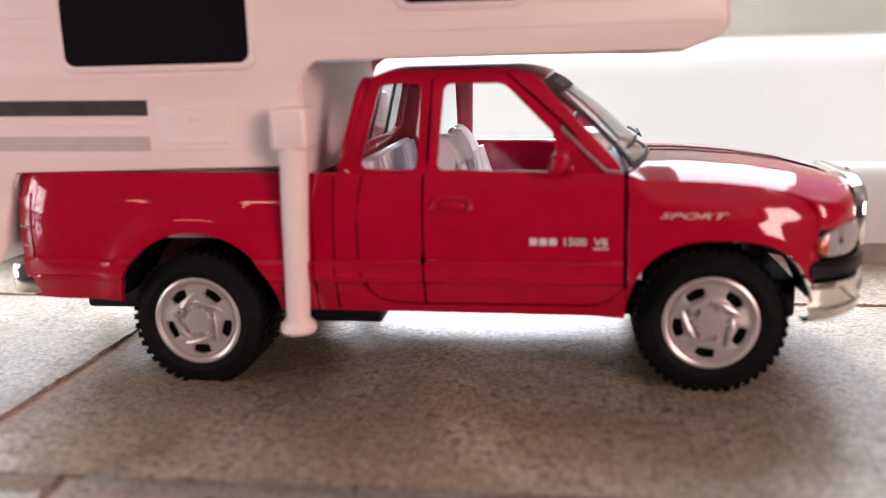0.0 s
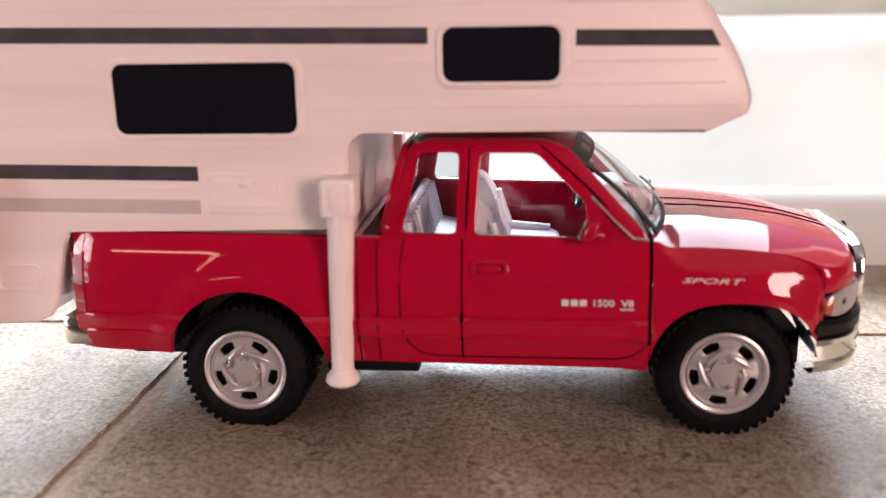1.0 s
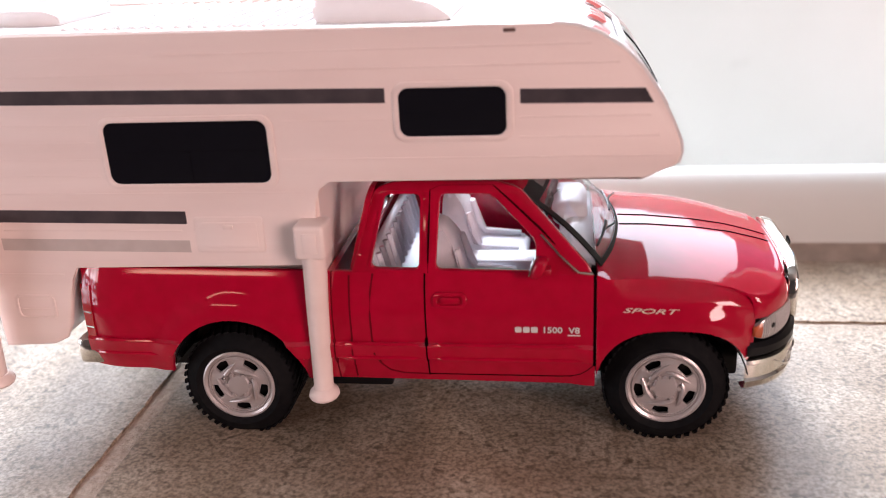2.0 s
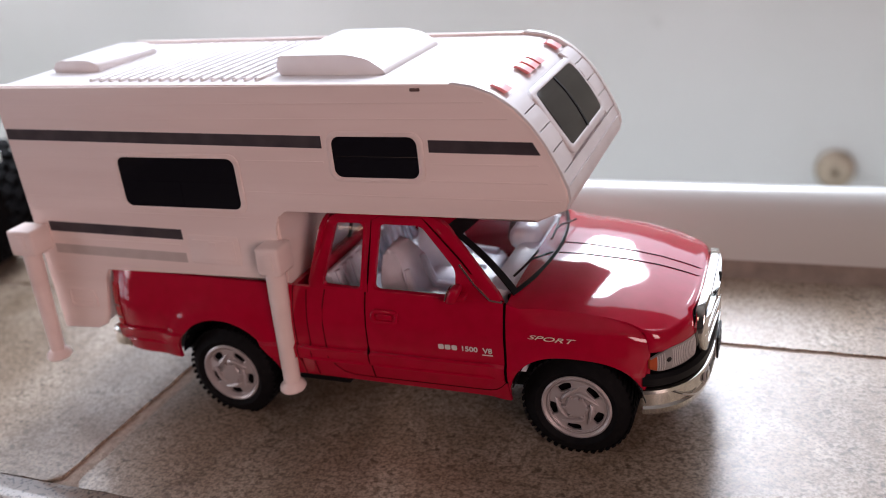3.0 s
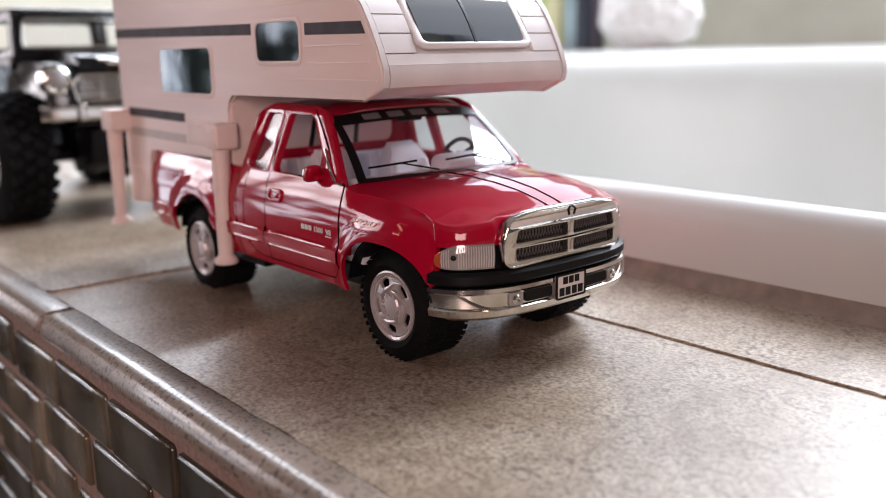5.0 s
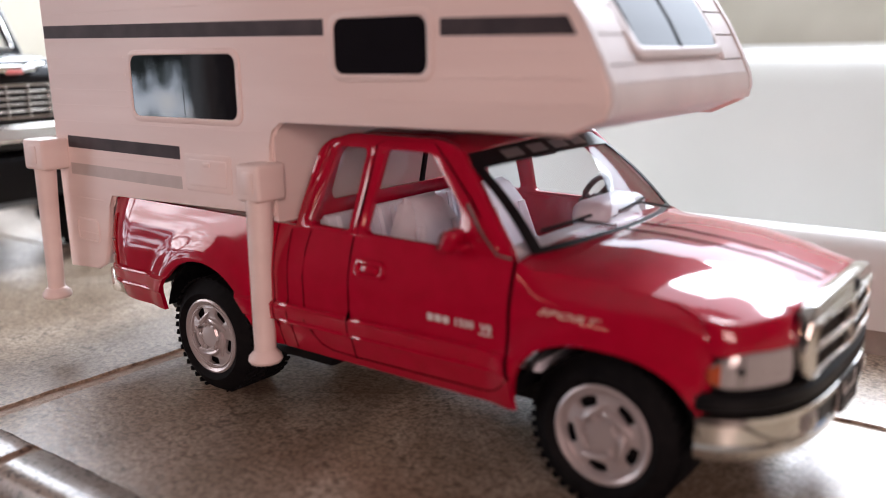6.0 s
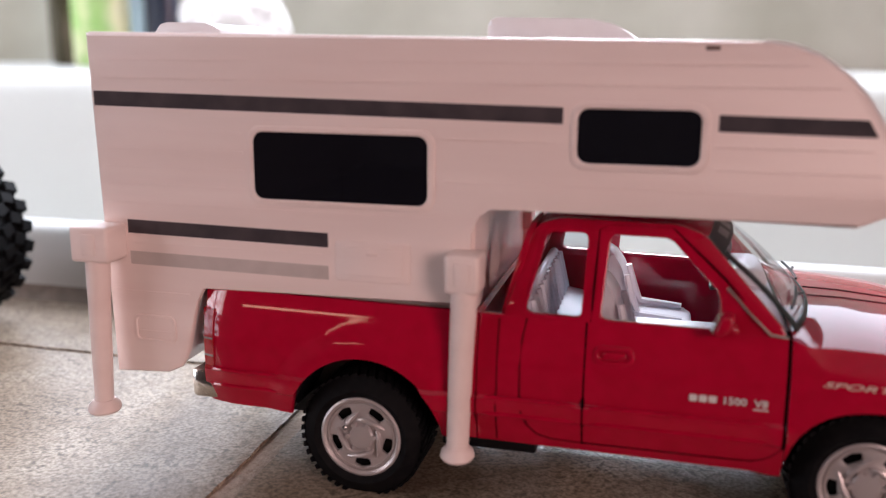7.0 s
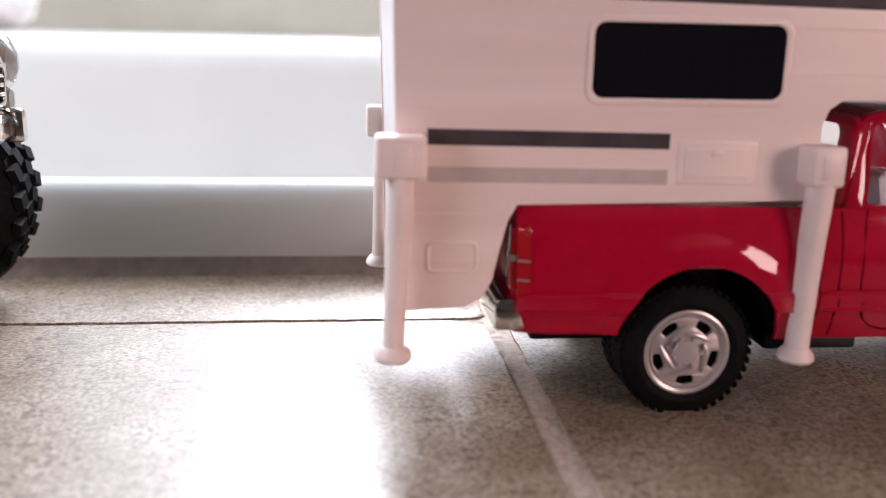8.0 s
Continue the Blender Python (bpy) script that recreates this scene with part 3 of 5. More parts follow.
# hood and nose
CROWN = [(38, 47.9), (52, 47.6), (64, 46.6), (73, 45.2), (80, 43.4), (85, 41.8), (90, 39.6)]
rows = []
NU, NV, Y_END = 30, 60, 31.9
for i in range(NU + 9):
    row = []
    for j in range(NV + 1):
        f = math.sin(math.pi / 2 * (-1 + 2 * j / NV)) * 0.4 + 0.6 * (-1 + 2 * j / NV)
        yy = f * Y_END
        back_set = 1.8 * (1 - smooth(19.0, 21.5, abs(yy)))
        x_end = nose_x(yy) - 2.0 - back_set
        u = min(1.0, i / NU)
        x = 38 + (x_end - 38) * u
        wide = flank(min(x, 75.0), belt(min(x, 75.0)))
        y = f * (wide + (Y_END - wide) * smooth(60, 84, x) * u)
        edge = table([(38, 46.2), (41, 45.0), (45, 44.8), (56, 44.2), (63, 43.4), (69, 42.2), (74, 40.6), (79, 38.4), (84, 37.4), (90, 37.0)], x)
        crown = table(CROWN, x)
        p = 3.4 - 0.5 * smooth(52, 80, x)
        z = edge + (crown - edge) * (1 - abs(f) ** p)
        if i > NU:
            # the front rolls down to the lamps
            a = math.pi / 2 * (i - NU) / 8
            low = 35.4 + (z - 1.0 - 35.4) * (1 - smooth(19.0, 21.0, abs(yy)))
            x, y = x_end + 2.2 * math.sin(a), y + (yy - y) * math.sin(a)
            z = low + (z - low) * math.cos(a)
        row.append((x, y, z))
    rows.append(row)
hood = grid(rows)
thick(hood, lambda c: Vector((-0.3, 0, -0.7)))
hood = part("hood", hood, RED, truck, angle=60)
for y in (-3.6, 3.6):
    pts = []
    for i in range(25):
        x = 44.5 + 41 * i / 24
        crown = table(CROWN, x)
        pts.append((x, y * (1 - 0.35 * i / 24), crown + 0.1))
    part("hood_line", tube(pts, 0.13, 6), GAP, hood, "thin black pinstripe along the hood")
rows2 = [[(nose_x(y) - 1.2, y * 0.97, 24 + 12 * k / 4) for y in [-31 + 62 * j / 40 for j in range(41)]] for k in range(5)]
b = grid(rows2)
thick(b, lambda c: Vector((-1, 0, 0)))
part("nose_backing", b, DARK, truck)

# grille
def on_nose(u, v, w):
    return (nose_x(u) + w, u, v)
grille = part("grille", plate([soft_corners([(-20.3, 28.8), (20.3, 28.8), (21.2, 36), (19.2, 41.4), (12, 43.0), (-12, 43.0), (-19.2, 41.4), (-21.2, 36)], 2.2),
                               soft_corners([(-17.4, 30.8), (-1.1, 30.8), (-1.1, 33.8), (-17.6, 33.8)], 0.5), soft_corners([(1.1, 30.8), (17.4, 30.8), (17.6, 33.8), (1.1, 33.8)], 0.5),
                               soft_corners([(-17.6, 35.3), (-1.1, 35.3), (-1.1, 38.4), (-16.8, 38.4)], 0.5), soft_corners([(1.1, 35.3), (17.6, 35.3), (16.8, 38.4), (1.1, 38.4)], 0.5)],
                              2.6, lambda u, v, w: on_nose(u, v, w + 0.9 - 1.0 * smooth(38.5, 43.5, v)), 0.5), CHROME, truck, "chrome grille surround with a cross bar")
part("grille_back", prism([(-18 + 3 * k, 30.3) for k in range(13)] + [(18 - 3 * k, 39) for k in range(13)], -0.4, 0.0, lambda u, v, w: (nose_x(u) + w - 0.8, u, v)), DARK, grille)
mesh_bm = bmesh.new()
for y0 in (-17.2, 1.3):
    for z0 in (30.9, 35.4):
        for i in range(17):
            u = y0 + i * 1.0
            for s in (0, 1):
                tube([(nose_x(u) - 0.3, u + (0 if s else 0.95), z0), (nose_x(u) - 0.3, u + (0.95 if s else 0), z0 + 2.9)], 0.13, 4, mesh_bm)
part("grille_mesh", mesh_bm, material("dark chrome mesh", (0.05, 0.048, 0.046), 0.45, 0.5), grille, "dark lattice mesh")
for s in (-1, 1):
    part("emblem", tube([(nose_x(1) + 2.0, s * 0.25, 42.6), (nose_x(1) + 2.3, s * 1.3, 41.8), (nose_x(1) + 2.2, s * 0.8, 40.4)], 0.32, 6), DARK, grille, "small dark emblem")

# headlamps, wrapped round the corner
WRAP = [Vector((nose_x(y), y)) for y in [31.93 - 10.1 * (k / 120) ** 2.2 for k in range(121)]][::-1]
LONG = [0.0]
for a, b in zip(WRAP, WRAP[1:]):
    LONG.append(LONG[-1] + (b - a).length)


def wrapped(s, z, out, side):
    """A place on the lamp: s from 0 beside the grille to 1 at the arch."""
    k = min(len(LONG) - 2, max(0, sum(v <= s * LONG[-1] for v in LONG) - 1))
    f = (s * LONG[-1] - LONG[k]) / (LONG[k + 1] - LONG[k])
    p = WRAP[k].lerp(WRAP[k + 1], f)
    d = (WRAP[k + 1] - WRAP[k]).normalized()
    n = Vector((d.y, -d.x))
    return Vector((p.x + n.x * out, side * (p.y + n.y * out), z))


def lamp_z(s, f):
    top = 35.5 - 2.9 * max(0, (s - 0.5) / 0.5) ** 2
    low = 29.2 + 1.0 * max(0, (s - 0.75) / 0.25) ** 2
    return low + (top - low) * f


def lamp_patch(s0, s1, f0, f1, out, side, n=20, m=6):
    b = grid([[wrapped(s0 + (s1 - s0) * i / n, lamp_z(s0 + (s1 - s0) * i / n, f0 + (f1 - f0) * k / m), out + 0.45 * math.sin(math.pi * (f0 + (f1 - f0) * k / m)), side) for i in range(n + 1)] for k in range(m + 1)])
    thick(b, lambda c: Vector((-0.5, -0.5 * side, 0)))
    return b


for s in (-1, 1):
    lamp = part("headlamp", lamp_patch(0.0, 1.0, 0, 1, 0.3, s, 36, 8), LENS, truck, "clear ribbed headlamp")
    for k in range(22):
        u = 0.02 + 0.84 * k / 21
        if abs(u - 0.66) > 0.07:
            part("lens_rib", tube([wrapped(u, lamp_z(u, 0.07 + 0.86 * q / 4), 0.3 + 0.45 * math.sin(math.pi * (0.07 + 0.86 * q / 4)), s) for q in range(5)], 0.15, 5), LENSRIB, lamp)
    m = bmesh.new()
    bmesh.ops.create_icosphere(m, subdivisions=2, radius=1.25)
    bmesh.ops.translate(m, vec=wrapped(0.66, lamp_z(0.66, 0.52), -0.25, s), verts=m.verts)
    part("bulb", m, DARK, lamp, "dark round bulb")
    part("turn_signal", lamp_patch(0.87, 0.99, 0.04, 0.96, 0.36, s, 8, 6), AMBER, lamp, "amber turn signal")

# front bumper
def bump_x(y):
    return 71 + 17.8 * max(0.0, 1 - (min(abs(y), 33.4) / 33.5) ** 3.4) ** 0.52
def bumper_band(z_profile, y_max=33.3, n=72):
    """Bands of a bumper; dx runs outward, square to its curve in plan."""
    rows = []
    for dx, z in z_profile:
        row = []
        for j in range(n + 1):
            y = y_max * math.sin(math.pi / 2 * (-1 + 2 * j / n))
            a, b = (Vector((bump_x(v), v)) for v in (max(-33.45, y - 0.25), min(33.45, y + 0.25)))
            d = (b - a).normalized()
            row.append((bump_x(y) + dx * d.y, y - dx * d.x, z))
        rows.append(row)
    return rows
bumper = grid(bumper_band([(-4, 16.2), (-1.6, 15.9), (-0.2, 16.8), (0.2, 18.6), (-0.5, 19.2), (-0.4, 22.6), (0.3, 23.2), (0.2, 24.2), (-1.0, 24.7), (-5, 24.9)]))
bumper = part("front_bumper", bumper, CHROME, truck, "chrome wrap-around front bumper", 25)
part("bumper_pad", grid(bumper_band([(-5, 24.6), (-0.6, 24.9), (0.2, 25.6), (0.2, 27.6), (-0.8, 28.5), (-7, 28.9)])), DARK, truck, "matt black bumper pad", 25)
for s in (-1, 1):
    part("bumper_slot", plate([rounded(-4.3, 4.3, -1.4, 1.4, 0.5)], 0.5, lambda u, v, w: (bump_x(10.4 + u) + w - 0.1, s * (10.4 + u), 21.0 + v)), DARK, bumper)
    fog = part("fog_lamp", plate([rounded(-1.8, 1.8, -1.7, 1.7, 0.4)], 0.7, lambda u, v, w: (bump_x(17.5 + u) + w, s * (17.5 + u), 20.8 + v), 0.15), LENS, bumper, "small round fog lamp")
    part("fog_lens", lathe([(0, 0.05), (0.35, 0.8), (0, 1.3)], (bump_x(17.5) + 0.35, s * 17.5, 20.8), "x", 16), CHROME, fog)
    part("bumper_end_line", tube([(bump_x(22 + 1.2 * k) + 0.2, s * (22 + 1.2 * k), 18.6 + 4.4 * (k / 7) ** 2) for k in range(8)], 0.3, 6), CHROME, bumper)
plate_ob = part("front_plate", plate([rounded(-5.2, 5.2, -3.2, 3.2, 0.5)], 0.7, lambda u, v, w: (89.2 + w, u, 21.4 + v), 0.1), LETTER, truck, "silver front plate with dark bars")
for y0, y1, z0, z1 in ((-2.9, -1.3, 22.0, 23.9), (-0.8, 0.8, 22.0, 23.9), (1.3, 2.9, 22.0, 23.9), (-4.2, -2.5, 18.9, 21.1), (-2.0, -0.3, 18.9, 21.1), (0.3, 2.0, 18.9, 21.1), (2.5, 4.2, 18.9, 21.1)):
    part("plate_bar", box(89.45, 89.7, y0, y1, z0, z1), DARK, plate_ob)
part("plate_frame", plate([rounded(-5.4, 5.4, -3.4, 3.4, 0.6), rounded(-4.9, 4.9, -2.9, 2.9, 0.4)], 0.5, lambda u, v, w: (89.5 + w, u, 21.4 + v)), DARK, plate_ob)

# rear end
part("tailgate", box(-94.3, -92.2, -31.5, 31.5, 20.5, 47, 0.5), RED, truck)
part("rear_bumper", box(-98.5, -91.5, -33.2, 33.2, 19.8, 27.2, 1.2), CHROME, truck, "chrome rear step bumper")
for s in (-1, 1):
    tail = part("tail_lamp", prism([(-95.2, 29), (-92.3, 28.5), (-92.8, 41.5), (-94.9, 42.5)], 0, 4.0, lambda u, v, w: (u, s * (28.2 + w), v), 0.4), material("red tail lens", (0.35, 0.01, 0.015), 0.12), truck, "red tail lamp with a clear band")
    wrap = panel(s, spread(-94.1, -91.3, 0.7), lambda x: 28.6, lambda x: 41.6 + 0.5 * (x + 94.1), 6)
    bmesh.ops.translate(wrap, vec=(0, s * 0.35, 0), verts=wrap.verts)
    part("side_lens", wrap, tail.data.materials[0], tail)
    for z in (31.6, 35.8):
        part("lens_line", tube([(x, s * (flank(x, z) + 0.4), z) for x in (-94.0, -93.1, -92.2, -91.4)], 0.22, 6), LENS, tail, "pale moulded line")
    part("clear_band", box(-95.35, -92.4, min(s * 28.8, s * 32.3), max(s * 28.8, s * 32.3), 35.2, 36.6, 0.2), LENS, tail)
part("bed_floor", box(-92, -28, -31, 31, 38, 39.5), RED, truck)
part("bed_front", box(-28.2, -26.6, -32, 32, 20, 46.7), RED, truck)

# cab
def cab_y(z):
    return 31.9 - 5.2 * smooth(46, 70, z) * 1.0 - 0.09 * (z - 46)
SIDE = soft_corners([(-22.4, 45.0), (37.2, 45.0), (36.0, 48.2), (19.6, 65.6), (14.0, 67.4), (-11.0, 67.6), (-16.0, 66.0), (-21.0, 50.0)], 1.8)
QUARTER = soft_corners([(-17.1, 47.6), (-5.0, 47.3), (-4.6, 64.7), (-13.4, 64.7)], 1.6)
DOORWIN = soft_corners([(-0.9, 47.2), (23.3, 46.8), (23.3, 54.0), (12.6, 64.4), (0.2, 64.5)], 1.6)
for s in (-1, 1):
    put = lambda u, v, w: (u, s * (cab_y(v) + w), v)
    part("cab_side", plate([SIDE, QUARTER, DOORWIN], 1.8, put, 0.35), RED, truck)
    part("quarter_window", plate([QUARTER], 0.3, put), GLASS, truck).visible_shadow = False
    part("window_seal", plate([soft_corners([(-18.0, 46.8), (-4.2, 46.6), (-3.9, 65.5), (-14.0, 65.5)], 1.8), QUARTER], 0.5, lambda u, v, w: (u, s * (cab_y(v) + 0.9 + w), v)), RED, truck)
    part("seam", tube([(-2.9 + 0.6 * k / 8, s * (cab_y(46.5 + 19 * k / 8) + 0.72), 46.5 + 19 * k / 8) for k in range(9)], 0.24, 6), GAP, truck)
    part("seam", tube([(-2.3, s * (cab_y(65.5) + 0.72), 65.5), (0, s * (cab_y(66.6) + 0.72), 66.6), (13, s * (cab_y(66.6) + 0.72), 66.6), (24, s * (cab_y(56.6) + 0.75), 57.2), (33, s * (cab_y(49) + 0.75), 47.8), (37, s * (cab_y(47) + 0.8), 46.6)], 0.2, 6), GAP, truck)
    part("mirror_strut", prism([(23.8, 46.6), (34.5, 46.6), (24.2, 55.6)], -0.6, 0.6, lambda u, v, w: (u, s * (cab_y(v) + 0.3 + w), v), 0.2), RED, truck)
    part("chrome_edge", tube([(24.6, s * (cab_y(55.6) + 1.3), 55.6), (29, s * (cab_y(51) + 1.4), 51.0), (33.4, s * (cab_y(47.4) + 1.4), 47.0), (36.8, s * (cab_y(46.5) + 1.3), 46.6)], 0.38, 6), CHROME, truck, "thin bright edge of the mirror sail")
    m = bmesh.new()
    bmesh.ops.create_icosphere(m, subdivisions=4, radius=1)
    for v in m.verts:
        c = Vector([math.copysign(abs(q) ** 0.62, q) for q in v.co])
        v.co = (24.0 + c.x * 1.7 + 0.9 * c.z, s * (34.6 + c.y * 2.3), 48.9 + c.z * 2.5)
    mir = part("wing_mirror", m, RED, truck)
    part("mirror_glass", plate([rounded(-2.2, 2.2, -1.9, 1.9, 0.9)], 0.2, lambda u, v, w: (22.2 + w + 0.9 * v / 2.7, s * 34.6 + u * 0.85, 48.9 + v)), CHROME, mir)
    part("mirror_arm", box(23.8, 27.0, s * 33.2 - 2.2, s * 33.2 + 2.2, 47.0, 48.6, 0.5), RED, mir)

rr = []
for i in range(21):
    x = -17.6 + 37.6 * i / 20
    row = []
    for j in range(41):
        f = math.sin(math.pi / 2 * (-1 + 2 * j / 40))
        lift = 2.6 * (1 - abs(f) ** 4.5)
        drop = 3.0 * max(0, (-11 - x) / 6.6) ** 2 + 2.3 * max(0, (x - 12) / 8) ** 1.8
        row.append((x + 2.6 * (1 - f * f) * (i / 20), f * (cab_y(66) + 0.6 - 1.6 * 0), 65.5 + lift - drop * (1 - 0.25 * (1 - f * f))))
    rr.append(row)
b = grid(rr)
thick(b, lambda c: Vector((0, 0, -0.9)))
part("cab_roof", b, RED, truck)
back = lambda u, v, w: (-22.0 + 5.4 * (v - 46) / 21 + w, u * (1 - 0.0068 * (v - 46)), v)
part("cab_back", plate([soft_corners([(-32.5, 46), (32.5, 46), (32.0, 64), (29, 66.2), (-29, 66.2), (-32.0, 64)], 3), rounded(-25, 25, 51.5, 64.0, 3)], 1.6, back, 0.3), RED, truck)
part("rear_window", plate([rounded(-25, 25, 51.5, 64.0, 3)], 0.3, back), GLASS, truck).visible_shadow = False
for y in (-9, 9):
    part("slider_bar", plate([[(y - 0.7, 51.6), (y + 0.7, 51.6), (y + 0.7, 63.9), (y - 0.7, 63.9)]], 0.7, back), DARK, truck)

# windscreen
def screen(f, v):
    """f from -1 to 1 across, v from 0 at the cowl to 1 at the roof."""
    xb, zb, yb = 38.8 + 5.6 * (1 - f * f), 46.9 + 0.4 * (1 - f * f), 29.4
    xt, zt, yt = 19.6 + 3.0 * (1 - f * f), 64.2 + 1.4 * (1 - f * f), 25.8
    return Vector((xb + (xt - xb) * v + 0.9 * math.sin(math.pi * v), f * (yb + (yt - yb) * v), zb + (zt - zb) * v + 0.7 * math.sin(math.pi * v)))
def screen_patch(f0, f1, v0, v1, lift, n=24, m=8):
    b = grid([[screen(f0 + (f1 - f0) * i / n, v0 + (v1 - v0) * j / m) + Vector((0.72, 0, 0.69)) * lift for i in range(n + 1)] for j in range(m + 1)])
    thick(b, lambda c: Vector((-0.25, 0, -0.25)))
    return b
wind = part("windscreen", screen_patch(-1, 1, 0, 1, 0), GLASS, truck, "clear windscreen with a black border")
wind.visible_shadow = False
for k, (f0, f1, v0, v1) in enumerate(((-1.0, -0.925, 0, 1), (0.925, 1.0, 0, 1), (-0.945, 0.945, 0, 0.045))):
    part("border", screen_patch(f0, f1, v0, v1, 0.3), DARK, wind)
banner = part("sun_strip", screen_patch(-0.945, 0.945, 0.83, 1.0, 0.3), DARK, wind, "black sun strip with pale blocks")
for f0, f1 in ((-0.66, -0.46), (-0.36, -0.16), (-0.06, 0.16), (0.26, 0.50)):
    part("strip_block", screen_patch(f0, f1, 0.865, 0.955, 0.42, 6, 3), material("grey sticker print", (0.2, 0.19, 0.19), 0.5), banner)
for y, s in ((-16, 1), (9, 1)):
    a = screen(y / 30.6, 0.03) + Vector((0.9, 0, 0.9))
    c = screen((y - 9.5) / 30.6, 0.30) + Vector((0.7, 0, 0.8))
    d = screen((y + 6.0) / 30.6, 0.10) + Vector((0.7, 0, 0.8))
    blade = part("wiper", tube([a + Vector((0, 10, 0)), a.lerp(c, 0.45) + Vector((0.3, 3, 0.4)), a.lerp(c, 0.5)], 0.28, 6), DARK, truck, "black wiper")
    part("blade", tube([screen((y - 11 + 15 * k / 6) / 30.6, 0.155 + 0.03 * k / 6) + Vector((0.6, 0, 0.7)) for k in range(7)], 0.34, 6), DARK, blade)
part("cowl", box(36.5, 40.0, -28, 28, 44.0, 46.2, 0.4), DARK, truck)

# cabin
part("cabin_floor", box(-22, 41, -30, 30, 24, 26), SEAT, truck)
part("dashboard", prism(soft_corners([(30, 36), (39, 36), (39, 45.5), (36, 47.0), (32.0, 47.6), (28.5, 45.0)], 1.6), -27.0, 27.0, lambda u, v, w: (u, w, v)), SEAT, truck, "grey moulded dashboard")
part("instrument_hood", box(26.5, 36.5, 3, 24, 44, 51.2, 3.0, 4), SEAT, truck, "grey instrument hood")
for y in (-12.5, 14.5):
    seat = part("front_seat", prism(soft_corners([(-1, 27), (19, 27), (20, 34.5), (4.5, 35.5), (1.6, 48), (-1.8, 52.6), (-4.6, 52.2), (-5.2, 42)], 2.2), -8, 8, lambda u, v, w: (u, y + w * (1 - 0.35 * smooth(44, 52, v)), v), 1.6), SEAT, truck, "grey bucket seat")
    for k in (-4.5, 4.5):
        part("bolster", tube([(17, y + k * 1.4, 35.4), (6, y + k * 1.4, 36.2), (3.9, y + k * 1.4, 40), (2.4, y + k * 1.25, 46.5)], [1.0, 1.3, 1.5, 1.0], 8), SEAT, seat)
part("centre_console", box(0, 26, -3.4, 5.0, 26, 37, 1.2), SEAT, truck)
bench = part("rear_bench", prism(soft_corners([(-20.5, 27), (-8, 27), (-8, 36), (-15.5, 37.5), (-17.6, 48.4), (-20.0, 48.4)], 1.4), -27, 27, lambda u, v, w: (u, w, v), 0.8), SEAT, truck, "grey ribbed bench")
for k in range(12):
    y = -24 + 48 * k / 11
    part("rib", tube([(-14.6, y, 37.9), (-17.0, y, 48.0)], 0.9, 6), SEAT, bench)
wheel_pts = [(26.0 + 1.8 * math.sin(2 * math.pi * k / 24), 15.5 + 6.2 * math.cos(2 * math.pi * k / 24), 49.0 + 6.0 * math.sin(2 * math.pi * k / 24)) for k in range(25)]
steer = part("steering_wheel", tube(wheel_pts, 0.7, 8), DARK, truck, "black steering wheel")
part("hub", lathe([(0, 0.1), (0.4, 2.0), (4, 2.2)], (25.6, 15.5, 49), "x", 16), DARK, steer)
for a in (30, 150, 270):
    part("spoke", tube([(26, 15.5, 49), (26 + 1.5 * math.sin(radians(a)), 15.5 + 5.9 * math.cos(radians(a)), 49 + 5.7 * math.sin(radians(a)))], 0.6, 6), DARK, steer)
part("rear_view_mirror", box(21.5, 23, -4.5, 4.5, 61.5, 64, 0.6), DARK, truck)
for s in (-1, 1):
    part("inner_door_panel", box(-3, 36, s * 31.0 - 0.5, s * 31.0 + 0.5, 26, 46.4, 0.3), RED, truck)

# chassis
part("chassis", box(-88, 74, -22, 22, 13.5, 22, 1.0), DARK, truck, "black underbody")
part("running_board", box(-36, -14, -31, -20, 13.8, 17.4, 0.8), DARK, truck)
for x in (REAR, FRONT):
    part("axle", tube([(x, -28, 14.6), (x, 28, 14.6)], 2.2, 12), DARK, truck)


